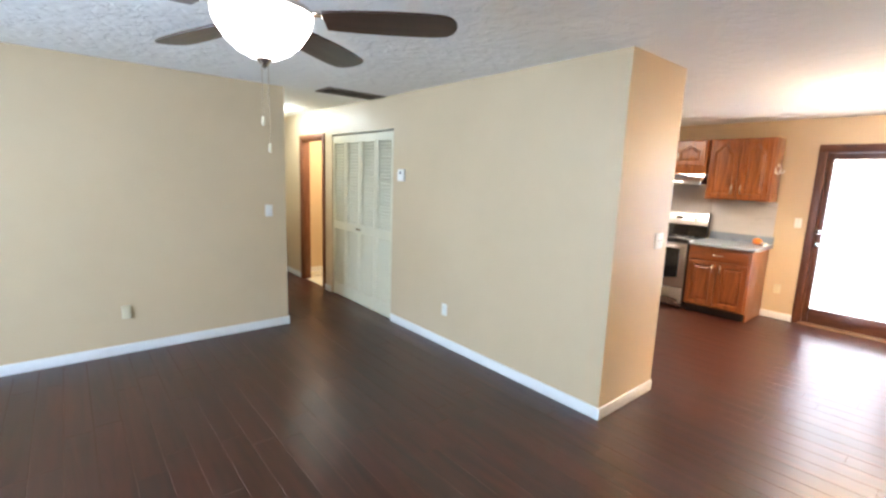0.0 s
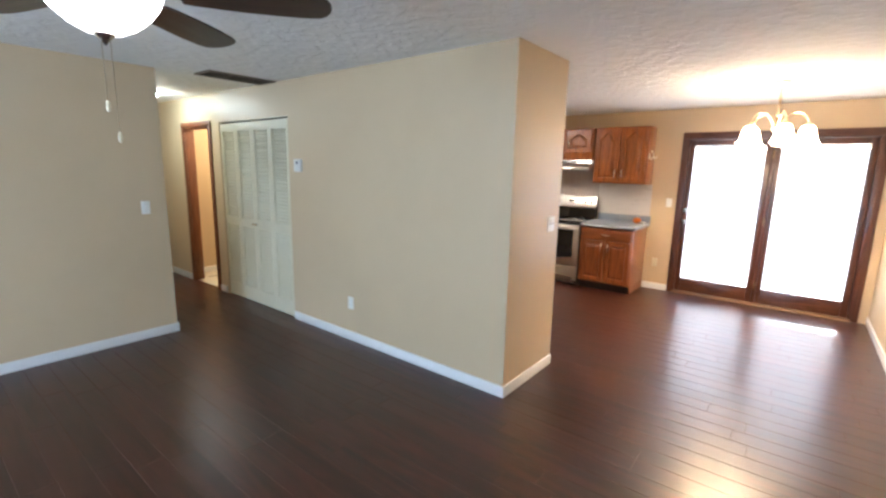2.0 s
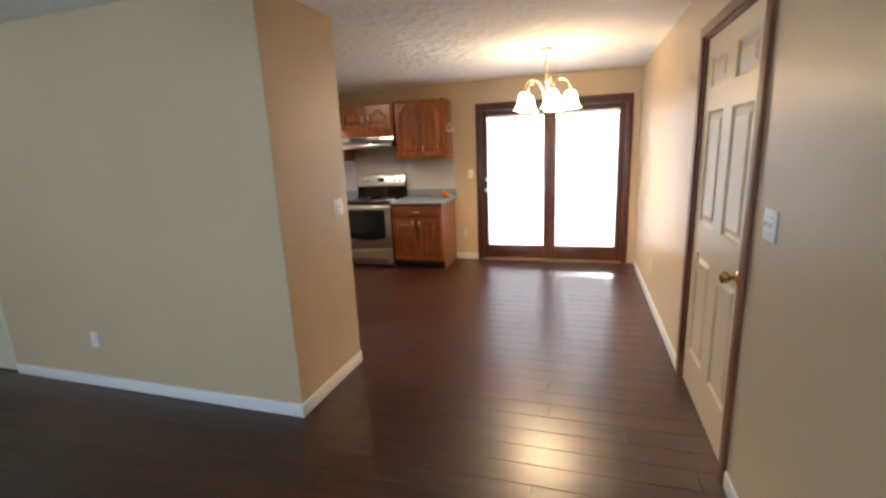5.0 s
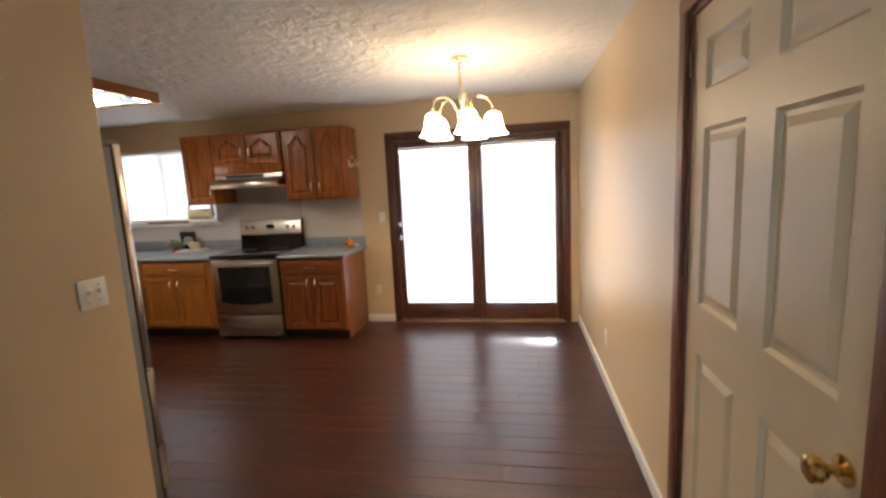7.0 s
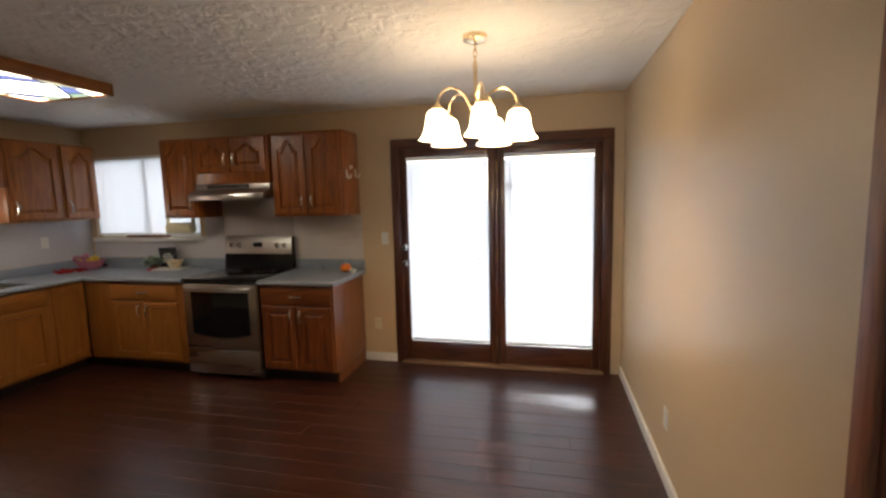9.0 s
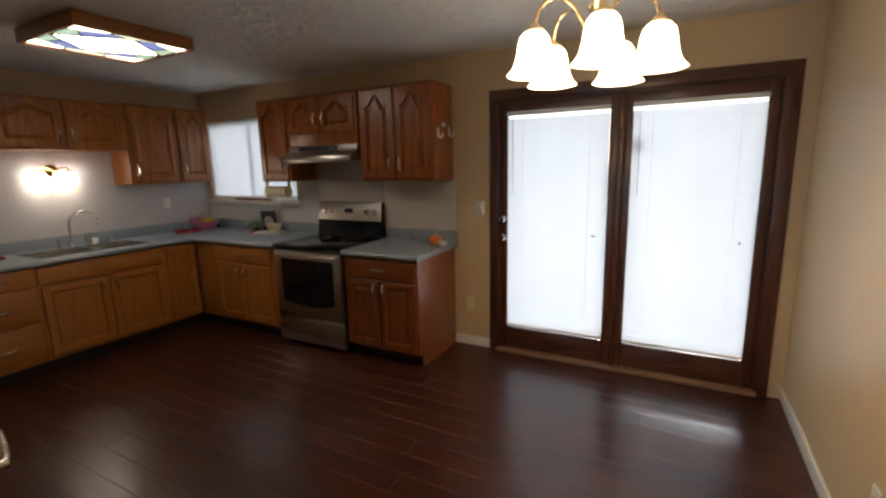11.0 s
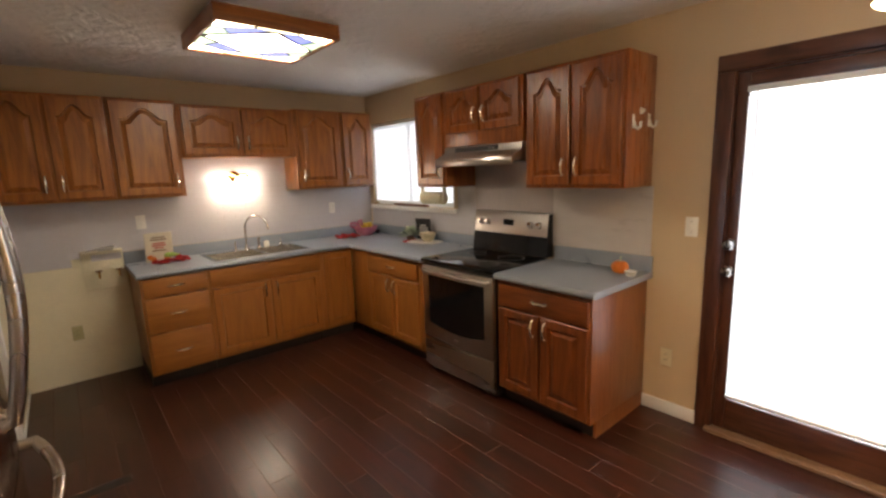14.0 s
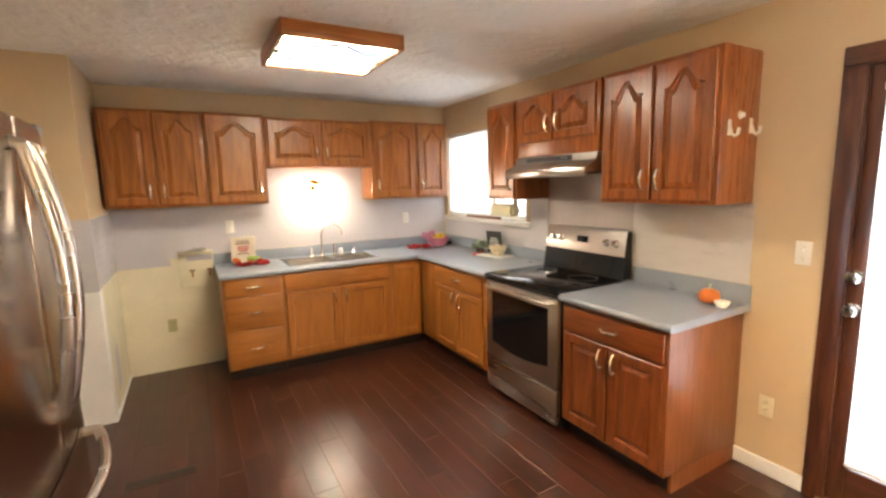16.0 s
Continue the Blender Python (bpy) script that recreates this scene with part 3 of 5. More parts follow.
kitchen_window()
blind("window_blind", pose(XE + 0.028, WIN[1] - 0.008, WIN[2] + 0.03, 0, 0, -90), WIN[1] - WIN[0] - 0.016, WIN[3] - WIN[2] - 0.034, 0.0212, "white mini blind drawn down over the kitchen window")


def living_window():
    e = thing("window_living", pose(XW, 0.9, 0.75, 0, 0, 90), "white framed living room window", "window", kind="structure")
    w, h = 2.2, 1.3
    part("window_frame", soft(boxes((0, 0.05, 0.05, 0.1, 0, h), (w - 0.05, w, 0.05, 0.1, 0, h), (0.05, w - 0.05, 0.05, 0.1, 0, 0.05), (0.05, w - 0.05, 0.05, 0.1, h - 0.05, h), (w / 2 - 0.025, w / 2 + 0.025, 0.052, 0.098, 0.05, h - 0.05)), 0.003), WHITE, e)
    part("window_sill", rbox(-0.03, w + 0.03, -0.03, 0.05, -0.03, -0.002, 0.005), WHITE, e)
    for a, b in ((0.05, w / 2 - 0.025), (w / 2 + 0.025, w - 0.05)):
        p = part("pane", boxes((a, b, 0.072, 0.078, 0.05, h - 0.05)), GLASS, e)
        p.visible_shadow = False


living_window()


# ---- six-panel door in the south wall ----
def panel_door():
    casing("door_frame_pantry", pose(PANTRY[1], YS, 0, 0, 0, 180), PANTRY[1] - PANTRY[0], PANTRY[3], 0.058)
    w, h = PANTRY[1] - PANTRY[0] - 0.042, 2.092
    e = thing("door_pantry", pose(PANTRY[1] - 0.021, YS, 0.008, 0, 0, 180), "cream painted six-panel door with a brass knob, closed", "door", kind="structure")
    xs = [(0.105, 0.105 + 0.29), (w - 0.105 - 0.29, w - 0.105)]
    zs = [(0.25, 0.885), (1.07, 1.695), (1.82, 1.985)]
    f, b = 0.012, 0.047
    for u0, u1 in ((0, xs[0][0]), (xs[0][1], xs[1][0]), (xs[1][1], w)):
        part("stile", boxes((u0, u1, f, b, 0, h)), DOORPAINT, e)
    for x0, x1 in xs:
        for lo, hi in ((0, zs[0][0]), (zs[0][1], zs[1][0]), (zs[1][1], zs[2][0]), (zs[2][1], h)):
            part("rail", boxes((x0, x1, f, b, lo, hi)), DOORPAINT, e)
    for x0, x1 in xs:
        for lo, hi in zs:
            pw, ph = x1 - x0, hi - lo
            part("door_panel", loft([(rim(pw, ph, 0.0, 3), 0.0), (rim(pw, ph, 0.012, 3), 0.013), (rim(pw, ph, 0.026, 3), 0.013), (rim(pw, ph, 0.052, 3), 0.002)]), DOORPAINT, e, at=pose(x0, f, lo), angle=14)
    part("knob", lathe([(0.032, 0), (0.032, 0.005), (0.012, 0.010), (0.011, 0.034), (0.022, 0.040), (0.029, 0.052), (0.027, 0.066), (0.012, 0.074), (0.0, 0.075)], 24), BRASS, e, "polished brass door knob", pose(w - 0.07, f, 0.94, 90))
    for z in (0.22, 1.20, 1.93):
        part("hinge", bar([(-0.006, 0.002, z - 0.045), (-0.006, 0.002, z + 0.045)], 0.007, 8), BRONZE, e, "dark bronze hinge")


panel_door()

# ---- hall doorway and louvred closet ----
casing("door_frame_hall", pose(XP, HALLDOOR[1], 0, 0, 0, -90), HALLDOOR[1] - HALLDOOR[0], HALLDOOR[3], 0.06)


def louvred_leaf(name, m, w, h, knob):
    e = thing(name, m, "cream painted louvred bifold closet leaf, closed", "closet door", "bifold closet leaves")
    t, st = 0.028, 0.040
    bm = boxes((0, st, -t, 0, 0, h), (w - st, w, -t, 0, 0, h), (st, w - st, -t, 0, 0, 0.16), (st, w - st, -t, 0, 0.88, 0.98), (st, w - st, -t, 0, h - 0.09, h))
    part("frame", bm, LOUVRE, e)
    c, s, k = math.cos(radians(42)), math.sin(radians(42)), 0.017
    q = [(-k, -0.003), (k, -0.003), (k, 0.003), (-k, 0.003)]
    sl = prism([(-t / 2 + p * c - r * s, p * s + r * c) for p, r in q], st, w - st, "yz")
    first = None
    for lo, hi in ((0.16, 0.88), (0.98, h - 0.09)):
        n = int((hi - lo) / 0.036)
        for i in range(n):
            at = pose(0, 0, lo + (i + 0.5) * (hi - lo) / n)
            if first is None:
                first = part("louvre_slat", sl, LOUVRE, e, at=at)
            else:
                again(first, at)
    part("backing", boxes((st - 0.01, w - st + 0.01, 0.012, 0.016, 0.14, h - 0.07)), LOUVRE, e)
    if knob is not None:
        part("knob", lathe([(0.010, 0), (0.008, 0.012), (0.017, 0.022), (0.015, 0.032), (0.0, 0.036)], 16), NICKEL, e, "small round metal knob", pose(knob, -t, 0.93, 90))
    return e


LW = (CLOSET[1] - CLOSET[0] - 0.02) / 4
for i in range(4):
    louvred_leaf("bifold_door", pose(XP + 0.035, CLOSET[1] - 0.01 - i * LW, 0.012, 0, 0, -90), LW - 0.004, 2.055, (None, LW - 0.03, 0.03, None)[i])
trk = thing("closet_track", pose(XP, CLOSET[1], 0, 0, 0, -90), "narrow closet door track and jamb edge", "door track", kind="structure")
part("track", boxes((0.0, CLOSET[1] - CLOSET[0], 0.004, 0.06, 2.085, 2.108)), LOUVRE, trk)
part("floor_strip", boxes((0.0, CLOSET[1] - CLOSET[0], 0.003, 0.10, 0.0005, 0.004)), TOEKICK, trk)


# ---- plates on the walls ----
def wall_plate(name, m, label, kind_of="switch", gangs=1, mat=PLATE):
    e = thing(name, m, label, "light switch" if kind_of == "switch" else kind_of)
    w, h = 0.070 + 0.046 * (gangs - 1), 0.115
    part("cover_plate", soft(boxes((-w / 2, w / 2, -0.007, 0, -h / 2, h / 2)), 0.0028, 2), mat, e)
    for g in range(gangs):
        x = (g - (gangs - 1) / 2) * 0.046
        if kind_of == "switch":
            part("toggle", soft(boxes((x - 0.005, x + 0.005, -0.019, -0.006, -0.004, 0.013)), 0.002, 1), mat, e)
            part("screw", lathe([(0.0035, 0), (0.003, 0.0012), (0, 0.0014)], 8), NICKEL, e, "", pose(x, -0.007, 0.03, 90))
            part("screw", lathe([(0.0035, 0), (0.003, 0.0012), (0, 0.0014)], 8), NICKEL, e, "", pose(x, -0.007, -0.03, 90))
        elif kind_of == "outlet":
            for z in (-0.020, 0.020):
                part("socket", soft(boxes((x - 0.016, x + 0.016, -0.0095, -0.006, z - 0.014, z + 0.014)), 0.003, 2), mat, e)
                for dx in (-0.006, 0.006):
                    part("slot", boxes((x + dx - 0.001, x + dx + 0.001, -0.0100, -0.009, z - 0.002, z + 0.007)), BLACK, e)
    return e


def facing(wall, u, z):
    return {"east": pose(XE, u, z, 0, 0, -90), "partition": pose(XP, u, z, 0, 0, -90), "south": pose(u, YS, z, 0, 0, 180), "living": pose(u, YL, z), "sink": pose(u, YN, z), "wing": pose(u, YP, z)}[wall]


wall_plate("light_switch", facing("living", 1.605, 1.212), "white single light switch on the tan wall")
wall_plate("light_switch", facing("wing", 3.363, 1.205), "white double light switch on the wing wall", gangs=2)
wall_plate("light_switch", facing("south", 2.545, 1.24), "white double light switch beside the panelled door", gangs=2)
wall_plate("light_switch", facing("east", 1.40, 1.213), "white single light switch beside the patio door")
wall_plate("wall_outlet", facing("partition", 3.165, 0.362), "white outlet low on the partition wall", "outlet")
wall_plate("wall_outlet", facing("south", 5.27, 0.365), "white outlet low on the long tan wall", "outlet")
wall_plate("wall_outlet", facing("east", 1.503, 0.378), "ivory outlet low beside the cabinet", "outlet", mat=IVORY)
wall_plate("wall_outlet", pose(4.518, YN - 0.010, 1.245), "white outlet on the tiled splashback", "outlet")
wall_plate("wall_outlet", pose(6.28, YN - 0.010, 1.228), "white outlet on the tiled splashback", "outlet")
wall_plate("wall_outlet", pose(3.99, YN - 0.005, 0.405), "olive outlet on the bare plaster", "outlet", mat=OLIVE)


def phone_jack():
    e = thing("phone_jack", facing("living", 0.38, 0.371), "small ivory phone jack box on the wall", "phone jack")
    part("body", soft(boxes((-0.033, 0.033, -0.026, 0, -0.055, 0.055)), 0.004, 2), IVORY, e)
    part("cap", soft(boxes((-0.028, 0.028, -0.032, -0.025, -0.035, 0.050)), 0.003, 2), IVORY, e)


phone_jack()


def thermostat():
    e = thing("thermostat", facing("partition", 3.912, 1.61), "white wall thermostat with a small dark dial", "thermostat")
    part("body", soft(boxes((-0.055, 0.055, -0.028, 0, -0.06, 0.06)), 0.006, 2), PLATE, e)
    part("dial", lathe([(0.016, 0), (0.014, 0.004), (0, 0.005)], 16), GREY, e, "dark display window", pose(0.0, -0.028, 0.025, 90))


thermostat()


# ---- ceiling: register, fan, hall lamp ----
def ceiling_register():
    e = thing("ceiling_vent", pose(2.434, 4.41, H), "brown metal return air grille in the ceiling", "vent")
    w, d = 0.345, 0.155
    part("frame", soft(boxes((-w, w, -d, -d + 0.03, -0.010, 0), (-w, w, d - 0.03, d, -0.010, 0), (-w, -w + 0.03, -d + 0.03, d - 0.03, -0.010, 0), (w - 0.03, w, -d + 0.03, d - 0.03, -0.010, 0)), 0.002, 1), REGISTER, e)
    part("backing", boxes((-w + 0.03, w - 0.03, -d + 0.03, d - 0.03, -0.002, -0.0005)), TOEKICK, e)
    first = None
    for i in range(9):
        at = pose(0, -d + 0.045 + i * (2 * d - 0.09) / 8, -0.006, 35)
        if first is None:
            first = part("slat", boxes((-w + 0.03, w - 0.03, -0.009, 0.009, -0.0008, 0.0008)), REGISTER, e, at=at)
        else:
            again(first, at)
    for x in (-0.11, 0.11):
        part("divider", boxes((x - 0.006, x + 0.006, -d + 0.03, d - 0.03, -0.011, -0.002)), REGISTER, e)


REGISTER = surface("brown_grille_paint", (0.16, 0.12, 0.085), 0.5, var=0.1, bump=0.02)
ceiling_register()


def ceiling_fan():
    e = thing("ceiling_fan", pose(0.575, 1.585, -0.022), "ceiling fan with dark walnut blades and a lit glass bowl", "ceiling fan")
    part("canopy", lathe([(0.0, H + 0.022), (0.075, H + 0.022), (0.075, H - 0.02), (0.05, H - 0.06), (0.02, H - 0.075)], 28), NICKEL, e)
    part("down_rod", bar([(0, 0, H - 0.06), (0, 0, 2.33)], 0.013, 12), NICKEL, e)
    part("motor", lathe([(0.02, 2.345), (0.10, 2.335), (0.135, 2.30), (0.14, 2.24), (0.12, 2.195), (0.07, 2.18), (0.07, 2.155), (0.10, 2.145), (0.150, 2.138), (0.155, 2.122), (0.0, 2.119)], 36), NICKEL, e, "satin nickel motor housing")
    part("bowl", lathe([(0.152, 2.125), (0.151, 2.105), (0.139, 2.075), (0.115, 2.040), (0.082, 2.010), (0.044, 1.990), (0.0, 1.983)], 36), FAN_GLASS, e, "glowing frosted glass bowl")
    part("finial", lathe([(0.0, 2.0), (0.022, 1.998), (0.026, 1.986), (0.016, 1.974), (0.008, 1.965), (0.0, 1.955)], 18), NICKEL, e)
    for i in range(5):
        a = -38 + 72 * i
        br = part("blade_bracket", bmesh.new(), NICKEL, e)
        bm = boxes((0.15, 0.20, -0.018, 0.018, -0.004, 0.004), (0.19, 0.27, -0.035, 0.035, -0.016, -0.008), (0.185, 0.20, -0.018, 0.018, -0.016, 0.004))
        br.data = mesh_of("blade_bracket", soft(bm, 0.003, 1), NICKEL)
        br.matrix_basis = pose(0, 0, 2.128, 0, 0, a)
        out = []
        n = 12
        wd = lambda s: 0.050 + 0.022 * math.sin(math.pi * min(1, s * 0.62 + 0.08))
        top = [(0.19 + 0.375 * k / n, wd(k / n)) for k in range(n + 1)]
        tip = [(0.565 + 0.050 * math.sin(math.pi * k / 8), wd(1) * math.cos(math.pi * k / 8)) for k in range(1, 8)]
        out = top + tip + [(u, -v) for u, v in reversed(top)]
        bl = part("blade", soft(prism(out, -0.004, 0.004, "xy"), 0.002, 1), BLADE, e, "dark walnut fan blade", pose(0, 0, 2.110, 0, 0, a) @ pose(0, 0, 0, -9))
    for x, y, zb in ((-0.012, -0.01, 1.805), (0.014, 0.006, 1.722)):
        ch = part("pull_chain", bar([(x, y, 1.975), (x, y, zb)], 0.0014, 5), NICKEL, e, "thin pull chain")
        part("chain_bob", lathe([(0.0, zb + 0.004), (0.004, zb), (0.006, zb - 0.016), (0.004, zb - 0.026), (0.0, zb - 0.028)], 12, (x, y, 0)), IVORY, e, "white pull bob")


ceiling_fan()


def hall_lamp():
    e = thing("hall_lamp", pose(2.24, 6.2, 0), "small round lit ceiling lamp in the hallway", "ceiling lamp")
    part("base", lathe([(0.0, H), (0.13, H), (0.13, H - 0.02), (0.0, H - 0.022)], 28), WHITE, e)
    part("dome", lathe([(0.12, H - 0.02), (0.115, H - 0.05), (0.09, H - 0.085), (0.05, H - 0.105), (0.0, H - 0.11)], 28), HALL_GLASS, e, "glowing white glass dome")


hall_lamp()
rl = new("side_room_lamp", bpy.data.lights.new("side_room_lamp", "AREA"))
rl.data.energy, rl.data.color, rl.data.size = ROOM_W, (1.0, 0.78, 0.48), 0.3
rl.matrix_basis = look((3.4, 6.2, H - 0.03), (3.4, 6.2, 0))


# ---- chandelier ----
def chandelier():
    e = thing("chandelier", pose(5.20, 0.268, -0.012), "five-arm chandelier with lit frosted bell shades", "chandelier")
    part("canopy", lathe([(0.0, H + 0.012), (0.065, H + 0.012), (0.062, H - 0.012), (0.02, H - 0.03), (0.0, H - 0.03)], 24), PALEBRASS, e)
    for i in range(4):
        z = H - 0.045 - i * 0.034
        pts = [(0.010 * math.cos(t), 0, z + 0.022 * math.sin(t)) for t in (2 * math.pi * k / 10 for k in range(11))]
        part("chain_link", bar(pts, 0.0028, 6), PALEBRASS, e, "", pose(0, 0, 0, 0, 0, 90 * (i % 2) + 20))
    part("stem", lathe([(0.0, 2.32), (0.006, 2.318), (0.013, 2.29), (0.011, 2.26), (0.009, 2.16), (0.020, 2.14), (0.012, 2.12), (0.014, 2.08), (0.032, 2.06), (0.036, 2.035), (0.02, 2.005), (0.010, 1.99), (0.0, 1.98)], 18), PALEBRASS, e)
    r = 0.225
    cup = lathe([(0.0, 2.084), (0.012, 2.082), (0.015, 2.070), (0.028, 2.064), (0.033, 2.052), (0.030, 2.045), (0.0, 2.044)], 32, (r, 0, 0), wave=0.06, waves=8)
    bell = lathe([(0.022, 2.052), (0.040, 2.046), (0.053, 2.030), (0.060, 2.004), (0.064, 1.974), (0.070, 1.946), (0.081, 1.920), (0.095, 1.903), (0.100, 1.899), (0.097, 1.898), (0.077, 1.921), (0.066, 1.947), (0.060, 1.975), (0.056, 2.003), (0.049, 2.027), (0.037, 2.041)], 36, (r, 0, 0), wave=0.02)
    arm = bar([(0.02, 0, 2.045), (0.040, 0, 2.085), (0.070, 0, 2.135), (0.105, 0, 2.160), (0.145, 0, 2.168), (0.182, 0, 2.154), (0.212, 0, 2.120), (r, 0, 2.072)], 0.0065, 8)
    bulb = lathe([(0.0, 2.02), (0.014, 2.015), (0.016, 1.995), (0.027, 1.968), (0.027, 1.950), (0.016, 1.932), (0.0, 1.927)], 16, (r, 0, 0))
    first = [part("bulb", bulb, BULB_GLASS, e, "glowing bulb inside the shade"), part("arm", arm, PALEBRASS, e, "curved satin metal arm"), part("shade_cup", cup, PALEBRASS, e), part("shade", bell, SHADE_GLASS, e, "glowing frosted glass bell shade")]
    for i in range(5):
        for ob in first:
            if i == 0:
                ob.matrix_basis = pose(0, 0, 0, 0, 0, -90)
            else:
                tagged(again(ob, pose(0, 0, 0, 0, 0, -90 + 72 * i)), ob.get("label", ""))


chandelier()


# ---- boxed ceiling light with leaded glass ----
def box_light():
    e = thing("ceiling_box_light", pose(5.022, 3.142, 0), "wood-framed square ceiling light with lit leaded glass", "ceiling light")
    h, z0, z1 = 0.335, 2.335, 2.418
    part("mount", boxes((-h + 0.04, h - 0.04, -h + 0.03, h - 0.03, z1, H)), WHITE, e, "white mounting tray")
    for i in range(4):
        part("frame_side", rbox(-h, h - 0.0201, -h, -h + 0.02, z0, z1, 0.003), OAK_X, e, "", pose(0, 0, 0, 0, 0, 90 * i))
    part("frame_top", boxes((-h + 0.021, h - 0.021, -h + 0.021, h - 0.021, z1 - 0.012, z1 - 0.004)), WHITE, e)
    k, g = h - 0.021, z0 + 0.012
    q = 0.80 * k
    part("diamond_pane", prism([(k, 0), (0, q), (-k, 0), (0, -q)], g, g + 0.004, "xy"), BOX_GLASS, e, "glowing white glass diamond")
    for i, (sx, sy) in enumerate(((1, 1), (-1, 1), (-1, -1), (1, -1))):
        P = lambda u, v: (sx * u, sy * v)
        part("corner_pane", prism([P(0.03, q * 0.97 + 0.003), P(k * 0.62, q * 0.40), P(k * 0.80, k * 0.62), P(k * 0.40, k * 0.82)], g, g + 0.004, "xy"), BLUE_GLASS, e, "glowing blue glass piece")
        part("corner_pane", prism([P(k * 0.64, q * 0.38), P(k * 0.99, q * 0.03), P(k, k * 0.55), P(k * 0.82, k * 0.60)], g, g + 0.004, "xy"), GREEN_GLASS, e, "glowing green glass piece")
        part("corner_pane", prism([P(k * 0.82, k * 0.62), P(k, k * 0.57), P(k, k), P(k * 0.35, k), P(k * 0.40, k * 0.84)], g, g + 0.004, "xy"), CLEAR_GLASS, e, "glowing clear glass piece")
        part("corner_pane", prism([P(0.0, q + 0.002), P(k * 0.38, k * 0.84), P(k * 0.33, k), P(0.0, k)], g, g + 0.004, "xy"), YELLOW_GLASS, e, "glowing amber glass piece")
        for a, b in (((k, 0), (0, q)), ((k * 0.62, q * 0.40), (k * 0.81, k * 0.61)), ((k * 0.81, k * 0.61), (k * 0.38, k * 0.84)), ((k * 0.81, k * 0.61), (k, k * 0.56)), ((k * 0.38, k * 0.84), (0.0, q)), ((k * 0.38, k * 0.84), (k * 0.34, k))):
            part("lead_came", bar([(*P(*a), g), (*P(*b), g)], 0.0085 if a == (k, 0) else 0.005, 8), LEAD, e)


box_light()


# ---- kitchen cabinets ----
def on_east(y, z=0):
    return pose(XE, y, z, 0, 0, -90)


UZ, UH, UD = 1.450, 0.755, 0.335
lo, hi = 0.02, UH - 0.02
cabinet("wall_cabinet", on_east(3.56, UZ), 0.388, UH, UD, "narrow red oak wall cabinet with a cathedral door", [(0.018, 0.370, lo, hi, 0.335, 0.13)], upright=RUSSET, level=RUSSET_X, group="kitchen wall cabinets")
cabinet("wall_cabinet", on_east(3.17, 1.765), 0.798, UH - 0.318, UD, "short red oak wall cabinet above the range hood", [(0.025, 0.392, 0.105, UH - 0.338, 0.352, 0.22), (0.406, 0.773, 0.105, UH - 0.338, 0.446, 0.22)], upright=RUSSET, level=RUSSET_X, group="kitchen wall cabinets")
cabinet("wall_cabinet", on_east(2.35, UZ), 0.705, UH, UD, "tall red oak wall cabinet with double cathedral doors and white hooks", [(0.022, 0.343, lo, hi, 0.306, 0.13), (0.363, 0.684, lo, hi, 0.400, 0.13)], side=RUSSET, upright=RUSSET, level=RUSSET_X, group="kitchen wall cabinets")
SD = 0.315
cabinet("wall_cabinet", pose(3.665, YN, UZ + 0.003), 0.695, UH, SD, "oak wall cabinet with double cathedral doors", [(0.02, 0.338, lo, hi, 0.30, 0.13), (0.357, 0.675, lo, hi, 0.395, 0.13)], group="kitchen wall cabinets")
cabinet("wall_cabinet", pose(4.362, YN, UZ + 0.003), 0.468, UH, SD, "oak wall cabinet with a single cathedral door", [(0.02, 0.448, lo, hi, 0.412, 0.13)], group="kitchen wall cabinets")
cabinet("wall_cabinet", pose(4.832, YN, 1.765), 0.966, UH - 0.328, SD, "short oak wall cabinet over the sink", [(0.025, 0.473, 0.02, UH - 0.348, 0.437, 0.12), (0.493, 0.941, 0.02, UH - 0.348, 0.529, 0.12)], group="kitchen wall cabinets")
cabinet("wall_cabinet", pose(5.80, YN, UZ + 0.003), 0.478, UH, SD, "oak wall cabinet with a single cathedral door", [(0.02, 0.458, lo, hi, 0.055, 0.13)], group="kitchen wall cabinets")
cabinet("wall_cabinet", pose(6.28, YN, UZ + 0.003), 0.365, UH, SD, "narrow oak corner wall cabinet beside the window", [(0.02, 0.345, lo, hi, 0.055, 0.13)], group="kitchen wall cabinets")

BZ, BD, TK = 0.872, 0.625, 0.105
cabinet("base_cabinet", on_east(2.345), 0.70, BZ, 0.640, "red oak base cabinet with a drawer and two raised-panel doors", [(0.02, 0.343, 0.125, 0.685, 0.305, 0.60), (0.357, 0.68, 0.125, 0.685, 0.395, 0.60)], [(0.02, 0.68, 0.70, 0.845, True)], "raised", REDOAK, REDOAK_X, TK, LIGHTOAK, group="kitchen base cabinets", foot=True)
cabinet("base_cabinet", on_east(3.985), 0.862, BZ, 0.640, "oak base cabinet with a drawer and two flat doors", [(0.02, 0.393, 0.135, 0.685, 0.355, 0.60), (0.407, 0.78, 0.135, 0.685, 0.445, 0.60)], [(0.02, 0.78, 0.705, 0.845, True)], "flat", HONEY, HONEY_X, TK, group="kitchen base cabinets")
cabinet("base_cabinet", on_east(4.272), 0.285, BZ, 0.638, "plain oak corner filler cabinet", [], [], "flat", HONEY, HONEY_X, TK, group="kitchen base cabinets")
cabinet("base_cabinet", pose(4.38, YN, 0), 0.459, BZ, BD, "honey oak base cabinet with three drawers", [], [(0.015, 0.444, 0.725, 0.862, True), (0.015, 0.444, 0.445, 0.710, True), (0.015, 0.444, 0.125, 0.430, True)], "flat", HONEY, HONEY_X, TK, group="kitchen base cabinets")
